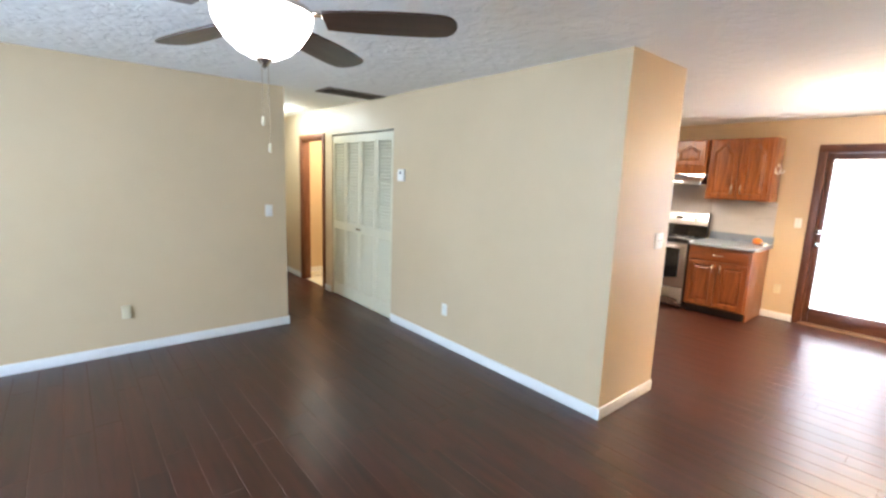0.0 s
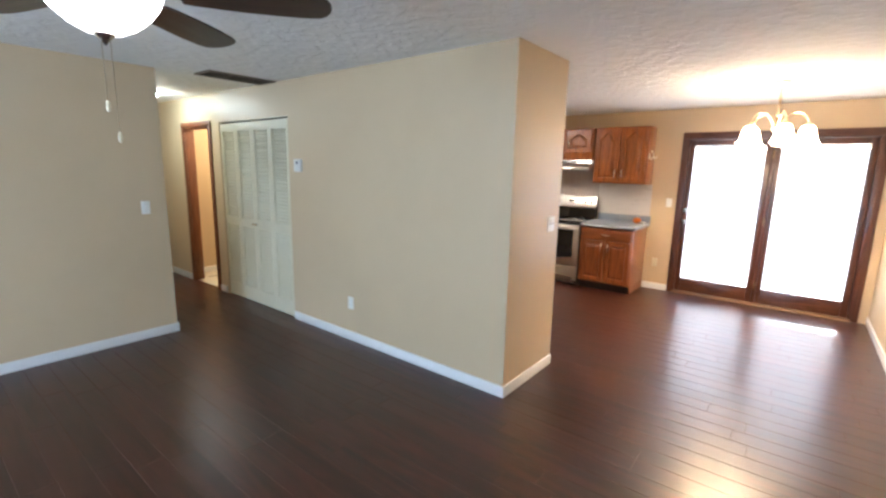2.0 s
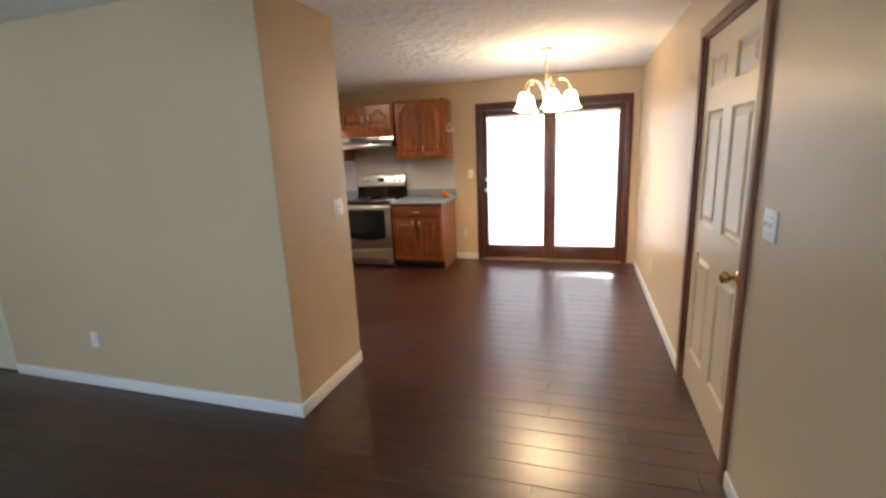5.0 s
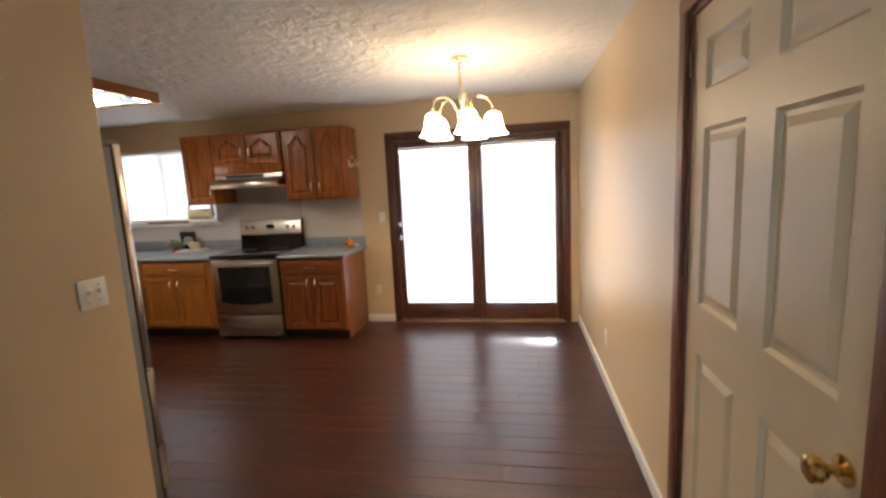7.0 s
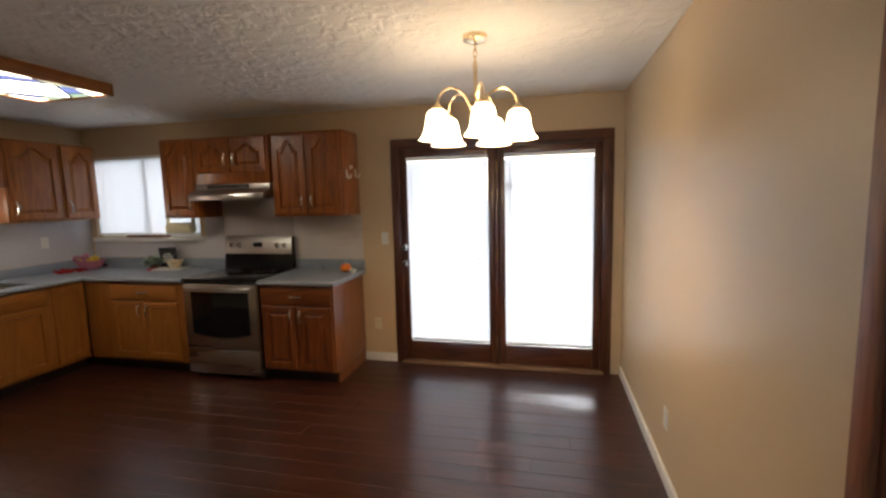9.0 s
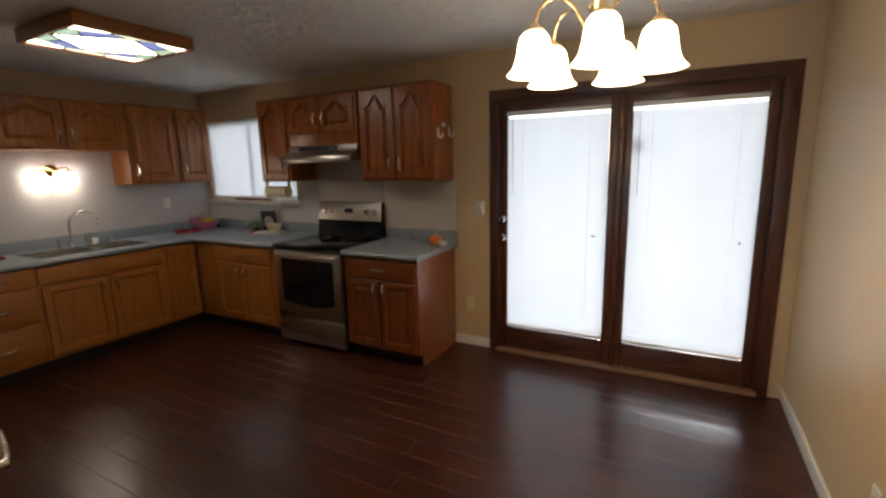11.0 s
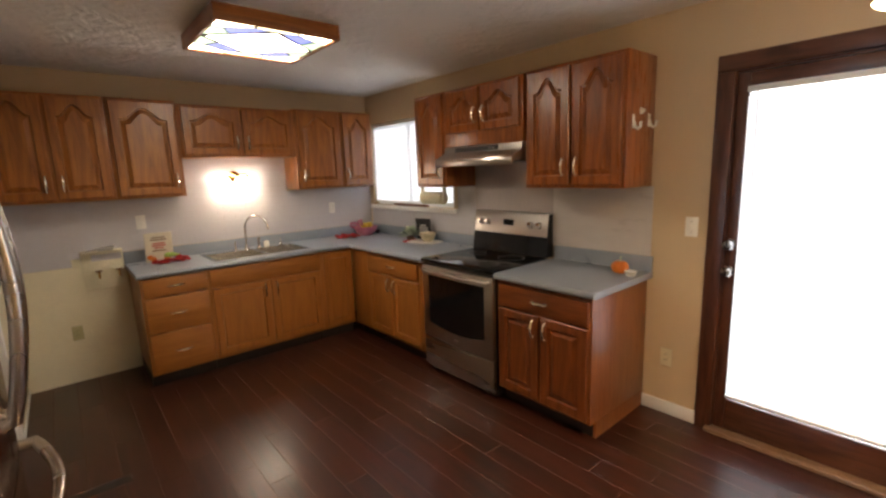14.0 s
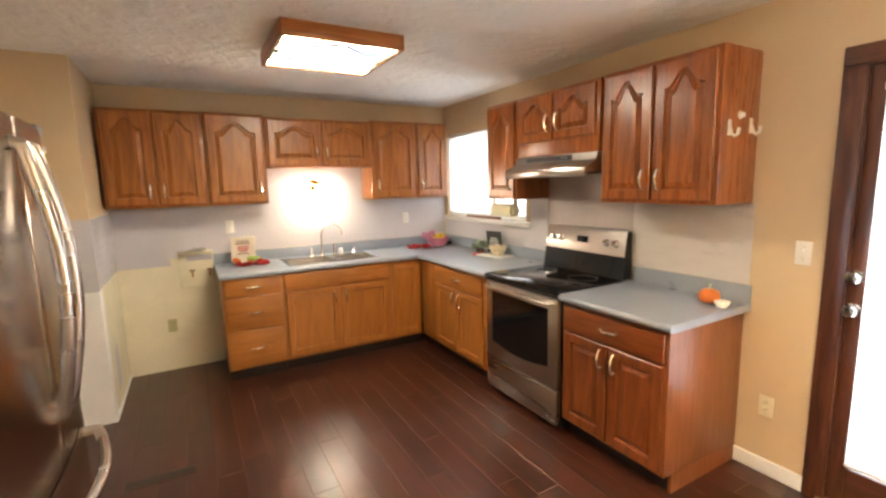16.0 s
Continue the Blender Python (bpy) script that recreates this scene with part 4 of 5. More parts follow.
cabinet("base_cabinet", pose(4.84, YN, 0), 0.969, BZ, BD, "honey oak sink cabinet with two flat doors", [(0.02, 0.478, 0.135, 0.70, 0.435, 0.62), (0.492, 0.95, 0.135, 0.70, 0.535, 0.62)], [(0.012, 0.957, 0.722, 0.862, False)], "flat", HONEY, HONEY_X, TK, group="kitchen base cabinets", well=0.74)
cabinet("base_cabinet", pose(5.81, YN, 0), 0.335, BZ, BD, "honey oak corner cabinet with one plain door", [(0.03, 0.315, 0.135, 0.845, None, 0)], [], "flat", HONEY, HONEY_X, TK, group="kitchen base cabinets")


# ---- worktops ----
SX0, SX1, SY0, SY1 = 4.93, 5.73, 4.345, 4.80
CT0, CT1 = 0.873, 0.912


def worktops():
    e = thing("worktop", pose(0, 0, 0), "blue-grey laminate L-shaped worktop with raised back edge", "worktop")
    f, x0, xf = 4.26, 4.362, 6.115
    bm = boxes((x0, SX0, f, YN - 0.001, CT0, CT1), (SX1, XE - 0.001, f, YN - 0.001, CT0, CT1), (SX0, SX1, f, SY0, CT0, CT1), (SX0, SX1, SY1, YN - 0.001, CT0, CT1), (xf, XE - 0.001, 3.118, f, CT0, CT1))
    bmesh.ops.remove_doubles(bm, verts=list(bm.verts), dist=1e-5)
    part("slab", bm, STONE, e)
    part("front_edge", bar([(x0 + 0.002, f, (CT0 + CT1) / 2), (xf, f, (CT0 + CT1) / 2)], 0.0194, 12), STONE, e)
    part("front_edge", bar([(xf, f + 0.015, (CT0 + CT1) / 2), (xf, 3.12, (CT0 + CT1) / 2)], 0.0194, 12), STONE, e)
    part("back_edge", rbox(x0, XE - 0.021, YN - 0.021, YN - 0.001, CT1 - 0.004, 1.012, 0.006), STONE, e, "blue-grey raised back edge")
    part("back_edge", rbox(XE - 0.021, XE - 0.001, 3.118, YN - 0.001, CT1 - 0.004, 1.012, 0.006), STONE, e)
    e = thing("worktop", pose(0, 0, 0), "blue-grey laminate worktop beside the range", "worktop")
    part("slab", boxes((xf, XE - 0.001, 1.612, 2.342, CT0, CT1)), STONE, e)
    part("front_edge", bar([(xf, 1.614, (CT0 + CT1) / 2), (xf, 2.340, (CT0 + CT1) / 2)], 0.0194, 12), STONE, e)
    part("back_edge", rbox(XE - 0.021, XE - 0.001, 1.612, 2.342, CT1 - 0.004, 1.012, 0.006), STONE, e)


worktops()


def sink():
    e = thing("sink", pose(0, 0, 0), "stainless steel double bowl sink set in the worktop", "sink")
    z = CT1 + 0.004
    xm = 5.36
    part("rim", soft(boxes((SX0 - 0.02, SX1 + 0.02, SY0 - 0.018, SY0 + 0.012, CT1 + 0.0005, z), (SX0 - 0.02, SX1 + 0.02, SY1 - 0.055, SY1 + 0.02, CT1 + 0.0005, z), (SX0 - 0.02, SX0 + 0.012, SY0 + 0.012, SY1 - 0.055, CT1 + 0.0005, z), (SX1 - 0.012, SX1 + 0.02, SY0 + 0.012, SY1 - 0.055, CT1 + 0.0005, z), (xm - 0.015, xm + 0.015, SY0 + 0.012, SY1 - 0.055, CT1 + 0.0005, z)), 0.0015, 1), CHROME, e)
    for a, b in ((SX0 + 0.012, xm - 0.015), (xm + 0.015, SX1 - 0.012)):
        bm = boxes((a, b, SY0 + 0.012, SY1 - 0.055, 0.75, z - 0.001))
        bm.faces.ensure_lookup_table()
        bmesh.ops.delete(bm, geom=[max(bm.faces, key=lambda q: q.calc_center_median().z)], context="FACES")
        bw = part("bowl", bm, SINK_STEEL, e)
        part("drain", lathe([(0.0, 0.754), (0.03, 0.754), (0.04, 0.752), (0.042, 0.7505)], 20, ((a + b) / 2, 4.55, 0)), CHROME, bw)


sink()


def faucet():
    e = thing("faucet", pose(5.31, 4.775, CT1 + 0.004), "chrome gooseneck kitchen faucet with side handle", "faucet")
    part("base", lathe([(0.0, 0.0), (0.028, 0.0), (0.027, 0.012), (0.018, 0.03), (0.015, 0.06), (0.0, 0.06)], 20), CHROME, e)
    arc = [(0, 0, 0.05), (0, 0, 0.20)] + [(0.08 * (1 - math.cos(t)), -0.08 * (1 - math.cos(t)), 0.20 + 0.115 * math.sin(t)) for t in (math.pi * k / 10 for k in range(1, 10))] + [(0.16, -0.16, 0.19)]
    part("spout", bar(arc, 0.0105, 12), CHROME, e)
    part("handle", bar([(-0.10, 0.0, 0.0), (-0.10, 0, 0.04), (-0.10, 0.0, 0.085)], [0.018, 0.012, 0.009], 12), CHROME, e)
    part("side_spray", bar([(0.115, 0.0, 0.0), (0.115, 0, 0.03), (0.112, -0.005, 0.09), (0.125, -0.02, 0.115)], [0.020, 0.013, 0.016, 0.012], 12), CHROME, e)


faucet()


def small_pot(name, x, y, z, r, h, mat, label, cat):
    e = thing(name, pose(x, y, z), label, cat)
    part("body", lathe([(0, 0), (r * 0.8, 0), (r, h * 0.3), (r, h * 0.8), (r * 0.7, h), (r * 0.65, h), (0, h * 0.95)], 18), mat, e)
    return e


small_pot("soap_cup", 5.50, 4.785, CT1 + 0.0045, 0.026, 0.055, PLATE, "small white soap cup behind the sink", "cup")
sp = small_pot("soap_dispenser", 5.64, 4.79, CT1 + 0.0045, 0.018, 0.03, CHROME, "small chrome soap pump behind the sink", "soap dispenser")
part("pump", bar([(0, 0, 0.03), (0, 0, 0.065), (0, -0.03, 0.066)], 0.006, 8), CHROME, sp)


# ---- range and hood ----
def range_cooker():
    e = thing("range", on_east(3.112), "stainless steel electric range with black glass cooktop", "range")
    W, f = 0.762, -0.665
    part("body", boxes((0.004, W - 0.004, f + 0.02, -0.02, 0.03, 0.90)), BLACK, e)
    part("cooktop", rbox(0, W, f - 0.02, -0.10, 0.897, 0.922, 0.006), BLACKGLASS, e, "glossy black glass cooktop")
    for x, y, r in ((0.2, -0.52, 0.10), (0.56, -0.52, 0.085), (0.2, -0.26, 0.075), (0.56, -0.26, 0.10)):
        part("burner_ring", lathe([(r, 0.9221), (r, 0.9226), (r - 0.004, 0.9226), (r - 0.004, 0.9221)], 36, (x, y, 0)), GREY, e)
    bg = part("backguard", prism([(-0.105, 0.922), (-0.062, 1.235), (-0.025, 1.24), (-0.022, 0.922)], 0.0, W, "yz"), BLACKGLASS, e, "black backguard")
    part("control_panel", prism([(-0.0895, 1.072), (-0.066, 1.238), (-0.058, 1.246), (-0.024, 1.246), (-0.024, 1.241), (-0.06, 1.241), (-0.0835, 1.072)], 0.006, W - 0.006, "yz"), STEEL, e, "stainless control panel")
    for x in (0.085, 0.165, 0.60, 0.68):
        part("control_knob", lathe([(0.026, 0), (0.026, 0.004), (0.021, 0.008), (0.019, 0.026), (0.0, 0.028)], 20), CHROME, e, "silver control knob", pose(x, -0.078, 1.155, 82))
    part("display", rbox(0.33, 0.43, -0.0845, -0.072, 1.14, 1.185, 0.002), BLACKGLASS, e, "dark clock display")
    part("vent_strip", boxes((0.02, W - 0.02, f - 0.008, f + 0.02, 0.872, 0.892)), BLACK, e)
    dr = part("oven_door", rbox(0.006, W - 0.006, f - 0.015, f + 0.02, 0.285, 0.868, 0.008), STEEL, e, "stainless oven door")
    n = 10
    glass = [(0.085, 0.80), (W - 0.085, 0.80)] + [(W - 0.085 - (W - 0.17) * k / n, 0.42 - 0.035 * math.sin(math.pi * k / n)) for k in range(n + 1)]
    part("oven_window", soft(prism(glass, f - 0.019, f - 0.012), 0.0015, 1), BLACKGLASS, dr, "dark oven window")
    part("oven_handle", bar([(0.04, f - 0.012, 0.838), (0.05, f - 0.045, 0.838), (0.11, f - 0.058, 0.838), (W / 2, f - 0.063, 0.836), (W - 0.11, f - 0.058, 0.838), (W - 0.05, f - 0.045, 0.838), (W - 0.04, f - 0.012, 0.838)], 0.012, 12), STEEL, dr, "bowed steel handle")
    part("emblem", rbox(W / 2 - 0.022, W / 2 + 0.022, f - 0.0175, f - 0.014, 0.335, 0.343, 0.001, 1), CHROME, dr)
    part("drawer", rbox(0.006, W - 0.006, f - 0.012, f + 0.02, 0.045, 0.276, 0.007), STEEL, e, "stainless storage drawer")
    for x in (0.05, W - 0.05):
        for y in (f + 0.06, -0.08):
            part("foot", lathe([(0.018, 0), (0.018, 0.01), (0.01, 0.012), (0.01, 0.032)], 10, (x, y, 0)), BLACK, e)


range_cooker()


def range_hood():
    e = thing("range_hood", on_east(3.168, 0), "stainless under-cabinet range hood", "range hood")
    W = 0.792
    part("shell", soft(prism([(-0.002, 1.763), (-0.345, 1.763), (-0.350, 1.715), (-0.452, 1.668), (-0.455, 1.617), (-0.44, 1.612), (-0.43, 1.640), (-0.002, 1.640)], 0.0, W, "yz"), 0.002, 1), STEEL, e)
    part("vent_slot", boxes((0.13, 0.58, -0.3535, -0.344, 1.722, 1.756)), BLACK, e, "black vent grille")
    part("filter", boxes((0.03, W - 0.03, -0.42, -0.03, 1.632, 1.6395)), GREY, e)
    for x in (0.50, 0.535):
        part("rocker_switch", rbox(x - 0.012, x + 0.012, -0.358, -0.350, 1.73, 1.748, 0.002, 1), GREY, e)


range_hood()


# ---- fridge ----
def fridge():
    e = thing("fridge", pose(2.875, 1.69, 0, 0, 0, 0), "stainless french-door fridge with bowed handles and bottom freezer", "refrigerator")
    # local: +x front, y across
    W, X = 0.905, 0.93
    part("body", rbox(0.0, X - 0.085, 0.004, W - 0.004, 0.03, 1.795, 0.006), GREY, e, "dark grey fridge cabinet")
    def front(y0, y1, z0, z1, name, label):
        n, out = 12, []
        bow = lambda y: X - 0.004 - 0.035 * ((y - W / 2) / (W / 2)) ** 2
        pts = [(bow(y0 + (y1 - y0) * k / n), y0 + (y1 - y0) * k / n) for k in range(n + 1)]
        return part(name, soft(prism([(X - 0.08, y0), *pts, (X - 0.08, y1)], z0, z1, "xy"), 0.005, 2), FRIDGE_STEEL, e, label)
    m = W / 2
    d1 = front(0.0, m - 0.003, 0.735, 1.81, "fridge_door", "stainless fridge door")
    d2 = front(m + 0.003, W, 0.735, 1.81, "fridge_door", "stainless fridge door")
    d3 = front(0.0, W, 0.09, 0.722, "freezer_drawer", "stainless freezer drawer")
    for y, d in ((m - 0.05, d1), (m + 0.05, d2)):
        s = -1 if y < m else 1
        pts = [(X - 0.01, y - s * 0.012, 1.735)] + [(X + 0.022 + 0.050 * math.sin(math.pi * k / 24), y + s * 0.015 * math.sin(math.pi * k / 24), 1.72 - 0.80 * k / 24) for k in range(25)] + [(X - 0.01, y - s * 0.012, 0.905)]
        part("door_handle", bar(pts, 0.019, 14), STEEL, d, "bowed stainless handle")
    pts = [(X - 0.04, 0.09, 0.665)] + [(X + 0.020 + 0.065 * math.sin(math.pi * k / 24), 0.09 + (W - 0.18) * k / 24, 0.665) for k in range(25)] + [(X - 0.04, W - 0.09, 0.665)]
    part("drawer_handle", bar(pts, 0.018, 14), STEEL, d3, "bowed stainless handle")
    part("base_grille", boxes((X - 0.15, X - 0.06, 0.01, W - 0.01, 0.0, 0.085)), BLACK, e)
    for y in (0.05, W - 0.05):
        part("hinge_cap", rbox(X - 0.16, X - 0.03, y - 0.035, y + 0.035, 1.796, 1.83, 0.006), GREY, e)
    part("magnet", lathe([(0.012, 0), (0.011, 0.006), (0, 0.007)], 14), PLATE, e, "small white magnet", pose(X - 0.018, W - 0.10, 1.74, 0, 90))


fridge()


# ---- splashback and patched wall ----
def splashback():
    e = thing("backsplash_sink", pose(0, 0, 0), "pale lilac brick-bond tile splashback behind the sink", "backsplash", kind="structure")
    part("grout_bed", boxes((XB + 0.006, 4.09, YN - 0.004, YN, 0.935, 1.436), (4.09, 4.83, YN - 0.004, YN, 1.015, 1.436), (4.83, 5.80, YN - 0.004, YN, 1.015, 1.764), (5.80, XE - 0.001, YN - 0.004, YN, 1.015, 1.436)), GROUT, e)
    tw, th, gap, t = 0.105, 0.0525, 0.0024, 0.0022
    def tile_mesh(w, h):
        return loft([(rim(w, h, 0, 2), 0), (rim(w, h, 0, 2), -t + 0.001), (rim(w, h, 0.0012, 2), -t)])
    shared, n = {}, 0
    rest = []
    for r in range(16):
        z = 0.938 + r * th
        x = XB + 0.008 - (tw / 2 if r % 2 else 0)
        while x < XE:
            a, b = max(x, XB + 0.008), min(x + tw - gap, XE - 0.003)
            low = 1.018 if b > 4.09 else 0.935
            top = 1.764 if (a > 4.83 and b < 5.80) else 1.438
            if b - a > 0.02 and z >= low and z + th - gap <= top:
                key = round(b - a, 3)
                if 4.42 < a < 6.5:
                    if key not in shared:
                        shared[key] = mesh_of("tile", tile_mesh(b - a, th - gap), TILE, 30)
                    o = new("tile", shared[key])
                    o.parent, o.matrix_basis = e, pose(a, YN - 0.004, z)
                else:
                    rest.append((a, b, YN - 0.0062, YN - 0.004, z, z + th - gap))
            x += tw
    tagged(part("tile_field", boxes(*rest), TILE, e), kind="stuff")
    # block beside the cabinets, tiled above and bare below
    e = thing("backsplash_block", pose(0, 0, 0), "lilac tile wrapped round the wall corner, bare below", "backsplash", kind="structure")
    rows = []
    for r in range(9):
        z = 0.938 + r * th
        y = YB - (tw / 2 if r % 2 else 0)
        while y < YN:
            a, b = max(y, YB - 0.004), min(y + tw - gap, YN - 0.010)
            if b - a > 0.02:
                rows.append((XB + 0.002, XB + 0.006, a, b, z, z + th - gap))
            y += tw
        x = XB - 0.34 - (tw / 2 if r % 2 else 0)
        while x < XB:
            a, b = max(x, XB - 0.34), min(x + tw - gap, XB + 0.006)
            if b - a > 0.02:
                rows.append((a, b, YB - 0.006, YB - 0.002, z, z + th - gap))
            x += tw
    part("grout_bed", boxes((XB, XB + 0.003, YB - 0.003, YN - 0.004, 0.93, 1.412), (XB - 0.34, XB, YB - 0.003, YB, 0.93, 1.412)), GROUT, e)
    tagged(part("tile_field", boxes(*rows), TILE, e), kind="stuff")
    e = thing("bare_plaster", pose(0, 0, 0), "bare cream plaster where a cabinet was removed", "plaster patch", kind="structure")
    part("sink_wall_patch", boxes((XB + 0.004, 4.09, YN - 0.003, YN, 0.0, 0.933), (4.09, 4.378, YN - 0.0035, YN, 0.0, 1.012)), CREAM, e)
    part("block_patch", boxes((XB, XB + 0.003, YB + 0.10, YN - 0.003, 0.0, 0.928)), CREAM, e)
    part("corner_patch", boxes((XB, XB + 0.0035, YB - 0.003, YB + 0.10, 0.0, 0.928), (XB - 0.6, XB, YB - 0.003, YB, 0.0, 0.928)), WHITE, e, "whitish painted wall corner")
    part("grey_patch", prism([(YB + 0.24, 0.12), (YB + 0.40, 0.16), (YB + 0.38, 0.46), (YB + 0.26, 0.42)], XB + 0.0032, XB + 0.0045, "yz"), GROUT, e, "grey unpainted patch")
    part("floor_trim", rbox(XB, XB + 0.012, YB, YN - 0.003, 0, 0.03, 0.003, 1), WHITE, e)
    e = thing("backsplash_range", pose(0, 0, 0), "pale splash panel behind the range", "backsplash", kind="structure")
    part("side_panel", boxes((XE - 0.004, XE - 0.0005, 1.63, 2.36, 1.013, 1.446)), PANEL, e, "pale smooth splash panel")
    part("range_panel", boxes((XE - 0.003, XE - 0.0005, 2.36, 3.17, 0.92, 1.64)), SPLASH_STEEL, e, "dull brushed metal sheet")
    part("grout_bed", boxes((XE - 0.003, XE - 0.0005, 3.17, 4.878, 1.013, 1.198), (XE - 0.003, XE - 0.0005, 3.17, 3.40, 1.198, 1.446)), GROUT, e)
    rows = []
    for r in range(9):
        z = 1.016 + r * th
        y = 3.175 - (tw / 2 if r % 2 else 0)
        while y < 4.87:
            a, b = max(y, 3.175), min(y + tw - gap, 4.87)
            if b - a > 0.02 and z + th - gap < (1.198 if b > 3.40 else 1.444):
                rows.append((XE - 0.0065, XE - 0.003, a, b, z, z + th - gap))
            y += tw
    tagged(part("tile_field", boxes(*rows), TILE, e), kind="stuff")


splashback()


def valve_box():
    e = thing("valve_box", pose(4.25, YN - 0.004, 0), "cream wooden utility box with two brown valve handles", "utility box")
    part("panel", rbox(-0.165, 0.108, -0.016, 0, 0.735, 1.035, 0.003), CREAM, e)
    part("side_step", rbox(-0.225, -0.166, -0.006, 0, 0.925, 0.995, 0.002), CREAM, e)
    part("ledge", rbox(-0.165, 0.108, -0.085, 0, 1.035, 1.05, 0.004), CREAM, e)
    part("recess_band", boxes((-0.10, 0.10, -0.0175, -0.0155, 0.965, 1.015)), GROUT, e, "grey recessed band")
    for x in (-0.065, 0.070):
        v = part("valve", bar([(x, -0.015, 0.875), (x, -0.05, 0.875)], 0.010, 10), INK, e, "brown valve with lever")
        part("lever", rbox(x - 0.022, x + 0.022, -0.058, -0.048, 0.878, 0.892, 0.002, 1), INK, v)
        part("stub", bar([(x, -0.044, 0.875), (x, -0.044, 0.825)], 0.008, 8), BRASS, v)


valve_box()
dish = thing("soap_dish", pose(4.25, YN - 0.045, 1.0505), "shiny white soap dish on the utility box", "dish")
part("bowl", lathe([(0.0, 0.0), (0.05, 0.0), (0.075, 0.018), (0.072, 0.02), (0.045, 0.008), (0, 0.006)], 24), PLATE, dish)
part("spoon", bar([(-0.07, 0.0, 0.022), (0.0, 0.0, 0.024), (0.06, 0.01, 0.018)], [0.004, 0.005, 0.014], 8), CHROME, dish)


# ---- lamp over the sink ----
def sconce():
    e = thing("sink_lamp", pose(5.30, YN - 0.008, 1.60), "brass two-light wall lamp over the sink", "wall lamp")
    part("back_plate", lathe([(0.0, 0), (0.05, 0), (0.048, 0.012), (0.02, 0.022), (0, 0.024)], 24), BRASS, e, "", pose(0, 0, 0, 90))
    for s in (-1, 1):
        part("arm", bar([(0, -0.02, 0), (s * 0.05, -0.055, 0.02), (s * 0.09, -0.075, 0.02), (s * 0.105, -0.08, -0.005)], 0.007, 8), BRASS, e)
        part("socket_cup", lathe([(0, 0.0), (0.02, -0.002), (0.024, -0.02), (0, -0.022)], 16, (s * 0.105, -0.08, 0)), BRASS, e)
        part("shade", lathe([(0.022, -0.02), (0.034, -0.035), (0.042, -0.06), (0.05, -0.085), (0.047, -0.085), (0.038, -0.06), (0.03, -0.037)], 24, (s * 0.105, -0.08, 0)), SCONCE_GLASS, e, "glowing frosted glass shade")


sconce()


# ---- hooks, towel roll, register in the floor ----
def hooks():
    for dx, z, top in ((0.075, 1.815, False), (0.165, 1.885, True), (0.265, 1.83, False)):
        e = thing("wall_hook", pose(6.445 + dx, 1.645, z), "white plastic knob stuck on the cabinet side" if top else "white plastic hook stuck on the cabinet side", "hook", "hooks on the cabinet")
        if top:
            part("base", lathe([(0.020, 0), (0.018, 0.006), (0, 0.007)], 18), PLATE, e, "", pose(0, 0, 0, 90))
            part("knob", lathe([(0.008, 0.005), (0.013, 0.014), (0.010, 0.022), (0, 0.024)], 14), PLATE, e, "", pose(0, 0, 0, 90))
        else:
            part("base", soft(boxes((-0.013, 0.013, -0.005, 0, -0.03, 0.045)), 0.002, 1), PLATE, e)
            part("hook", bar([(0, -0.004, 0.01), (0, -0.014, -0.022), (0, -0.028, -0.036), (0, -0.042, -0.026), (0, -0.046, 0.002)], 0.008, 8), PLATE, e)


hooks()
roll = thing("paper_towel_holder", pose(6.60, 3.53, 1.345), "yellowish paper towel roll in a holder under the cabinet", "paper towel")
part("roll", lathe([(0.018, -0.14), (0.055, -0.14), (0.055, 0.14), (0.018, 0.14)], 28), TOWEL, roll, "", pose(0, 0, 0, 90))
for y in (-0.15, 0.15):
    part("bracket", rbox(-0.02, 0.02, y - 0.006, y + 0.006, -0.03, 0.102, 0.003), IVORY, roll)


def floor_register():
    e = thing("floor_register", pose(3.94, 3.175, 0.0), "dark narrow floor register", "vent")
    part("frame", soft(boxes((-0.175, 0.175, -0.042, -0.032, 0.0005, 0.004), (-0.175, 0.175, 0.032, 0.042, 0.0005, 0.004), (-0.175, -0.165, -0.032, 0.032, 0.0005, 0.004), (0.165, 0.175, -0.032, 0.032, 0.0005, 0.004)), 0.0012, 1), BLADE, e)
    part("well", boxes((-0.165, 0.165, -0.032, 0.032, 0.0004, 0.001)), TOEKICK, e)
    for i in range(14):
        part("slat", boxes((-0.16 + i * 0.0236, -0.152 + i * 0.0236, -0.032, 0.032, 0.001, 0.003)), TOEKICK, e)


floor_register()

# ---- things on the worktop ----
CZ = CT1 + 0.0005


def cloth(name, x, y, rz, w, d, mat, label):
    bm = bmesh.new()
    n = 9
    vs = [[bm.verts.new(((i / n - 0.5) * w, (j / n - 0.5) * d, 0.008 + 0.060 * abs(noise.noise((i * 0.55 + x * 3, j * 0.55, 2.1))) + 0.010 * math.sin(i * 1.7 + j))) for j in range(n + 1)] for i in range(n + 1)]
    for i in range(n):
        for j in range(n):
            bm.faces.new((vs[i][j], vs[i + 1][j], vs[i + 1][j + 1], vs[i][j + 1]))
    bmesh.ops.solidify(bm, geom=list(bm.faces), thickness=0.005)
    lowest = min(v.co.z for v in bm.verts)
    for v in bm.verts:
        v.co.z -= lowest
    ob = placed(new(name, mesh_of(name, bm, mat)), pose(x, y, CZ, 0, 0, rz))
    return tagged(ob, label, "cloth")


def ball(r, at=(0, 0, 0), squash=1.0, n=16):
    return lathe([(r * math.sin(math.pi * k / 10), -r * squash * math.cos(math.pi * k / 10)) for k in range(11)], n, at)


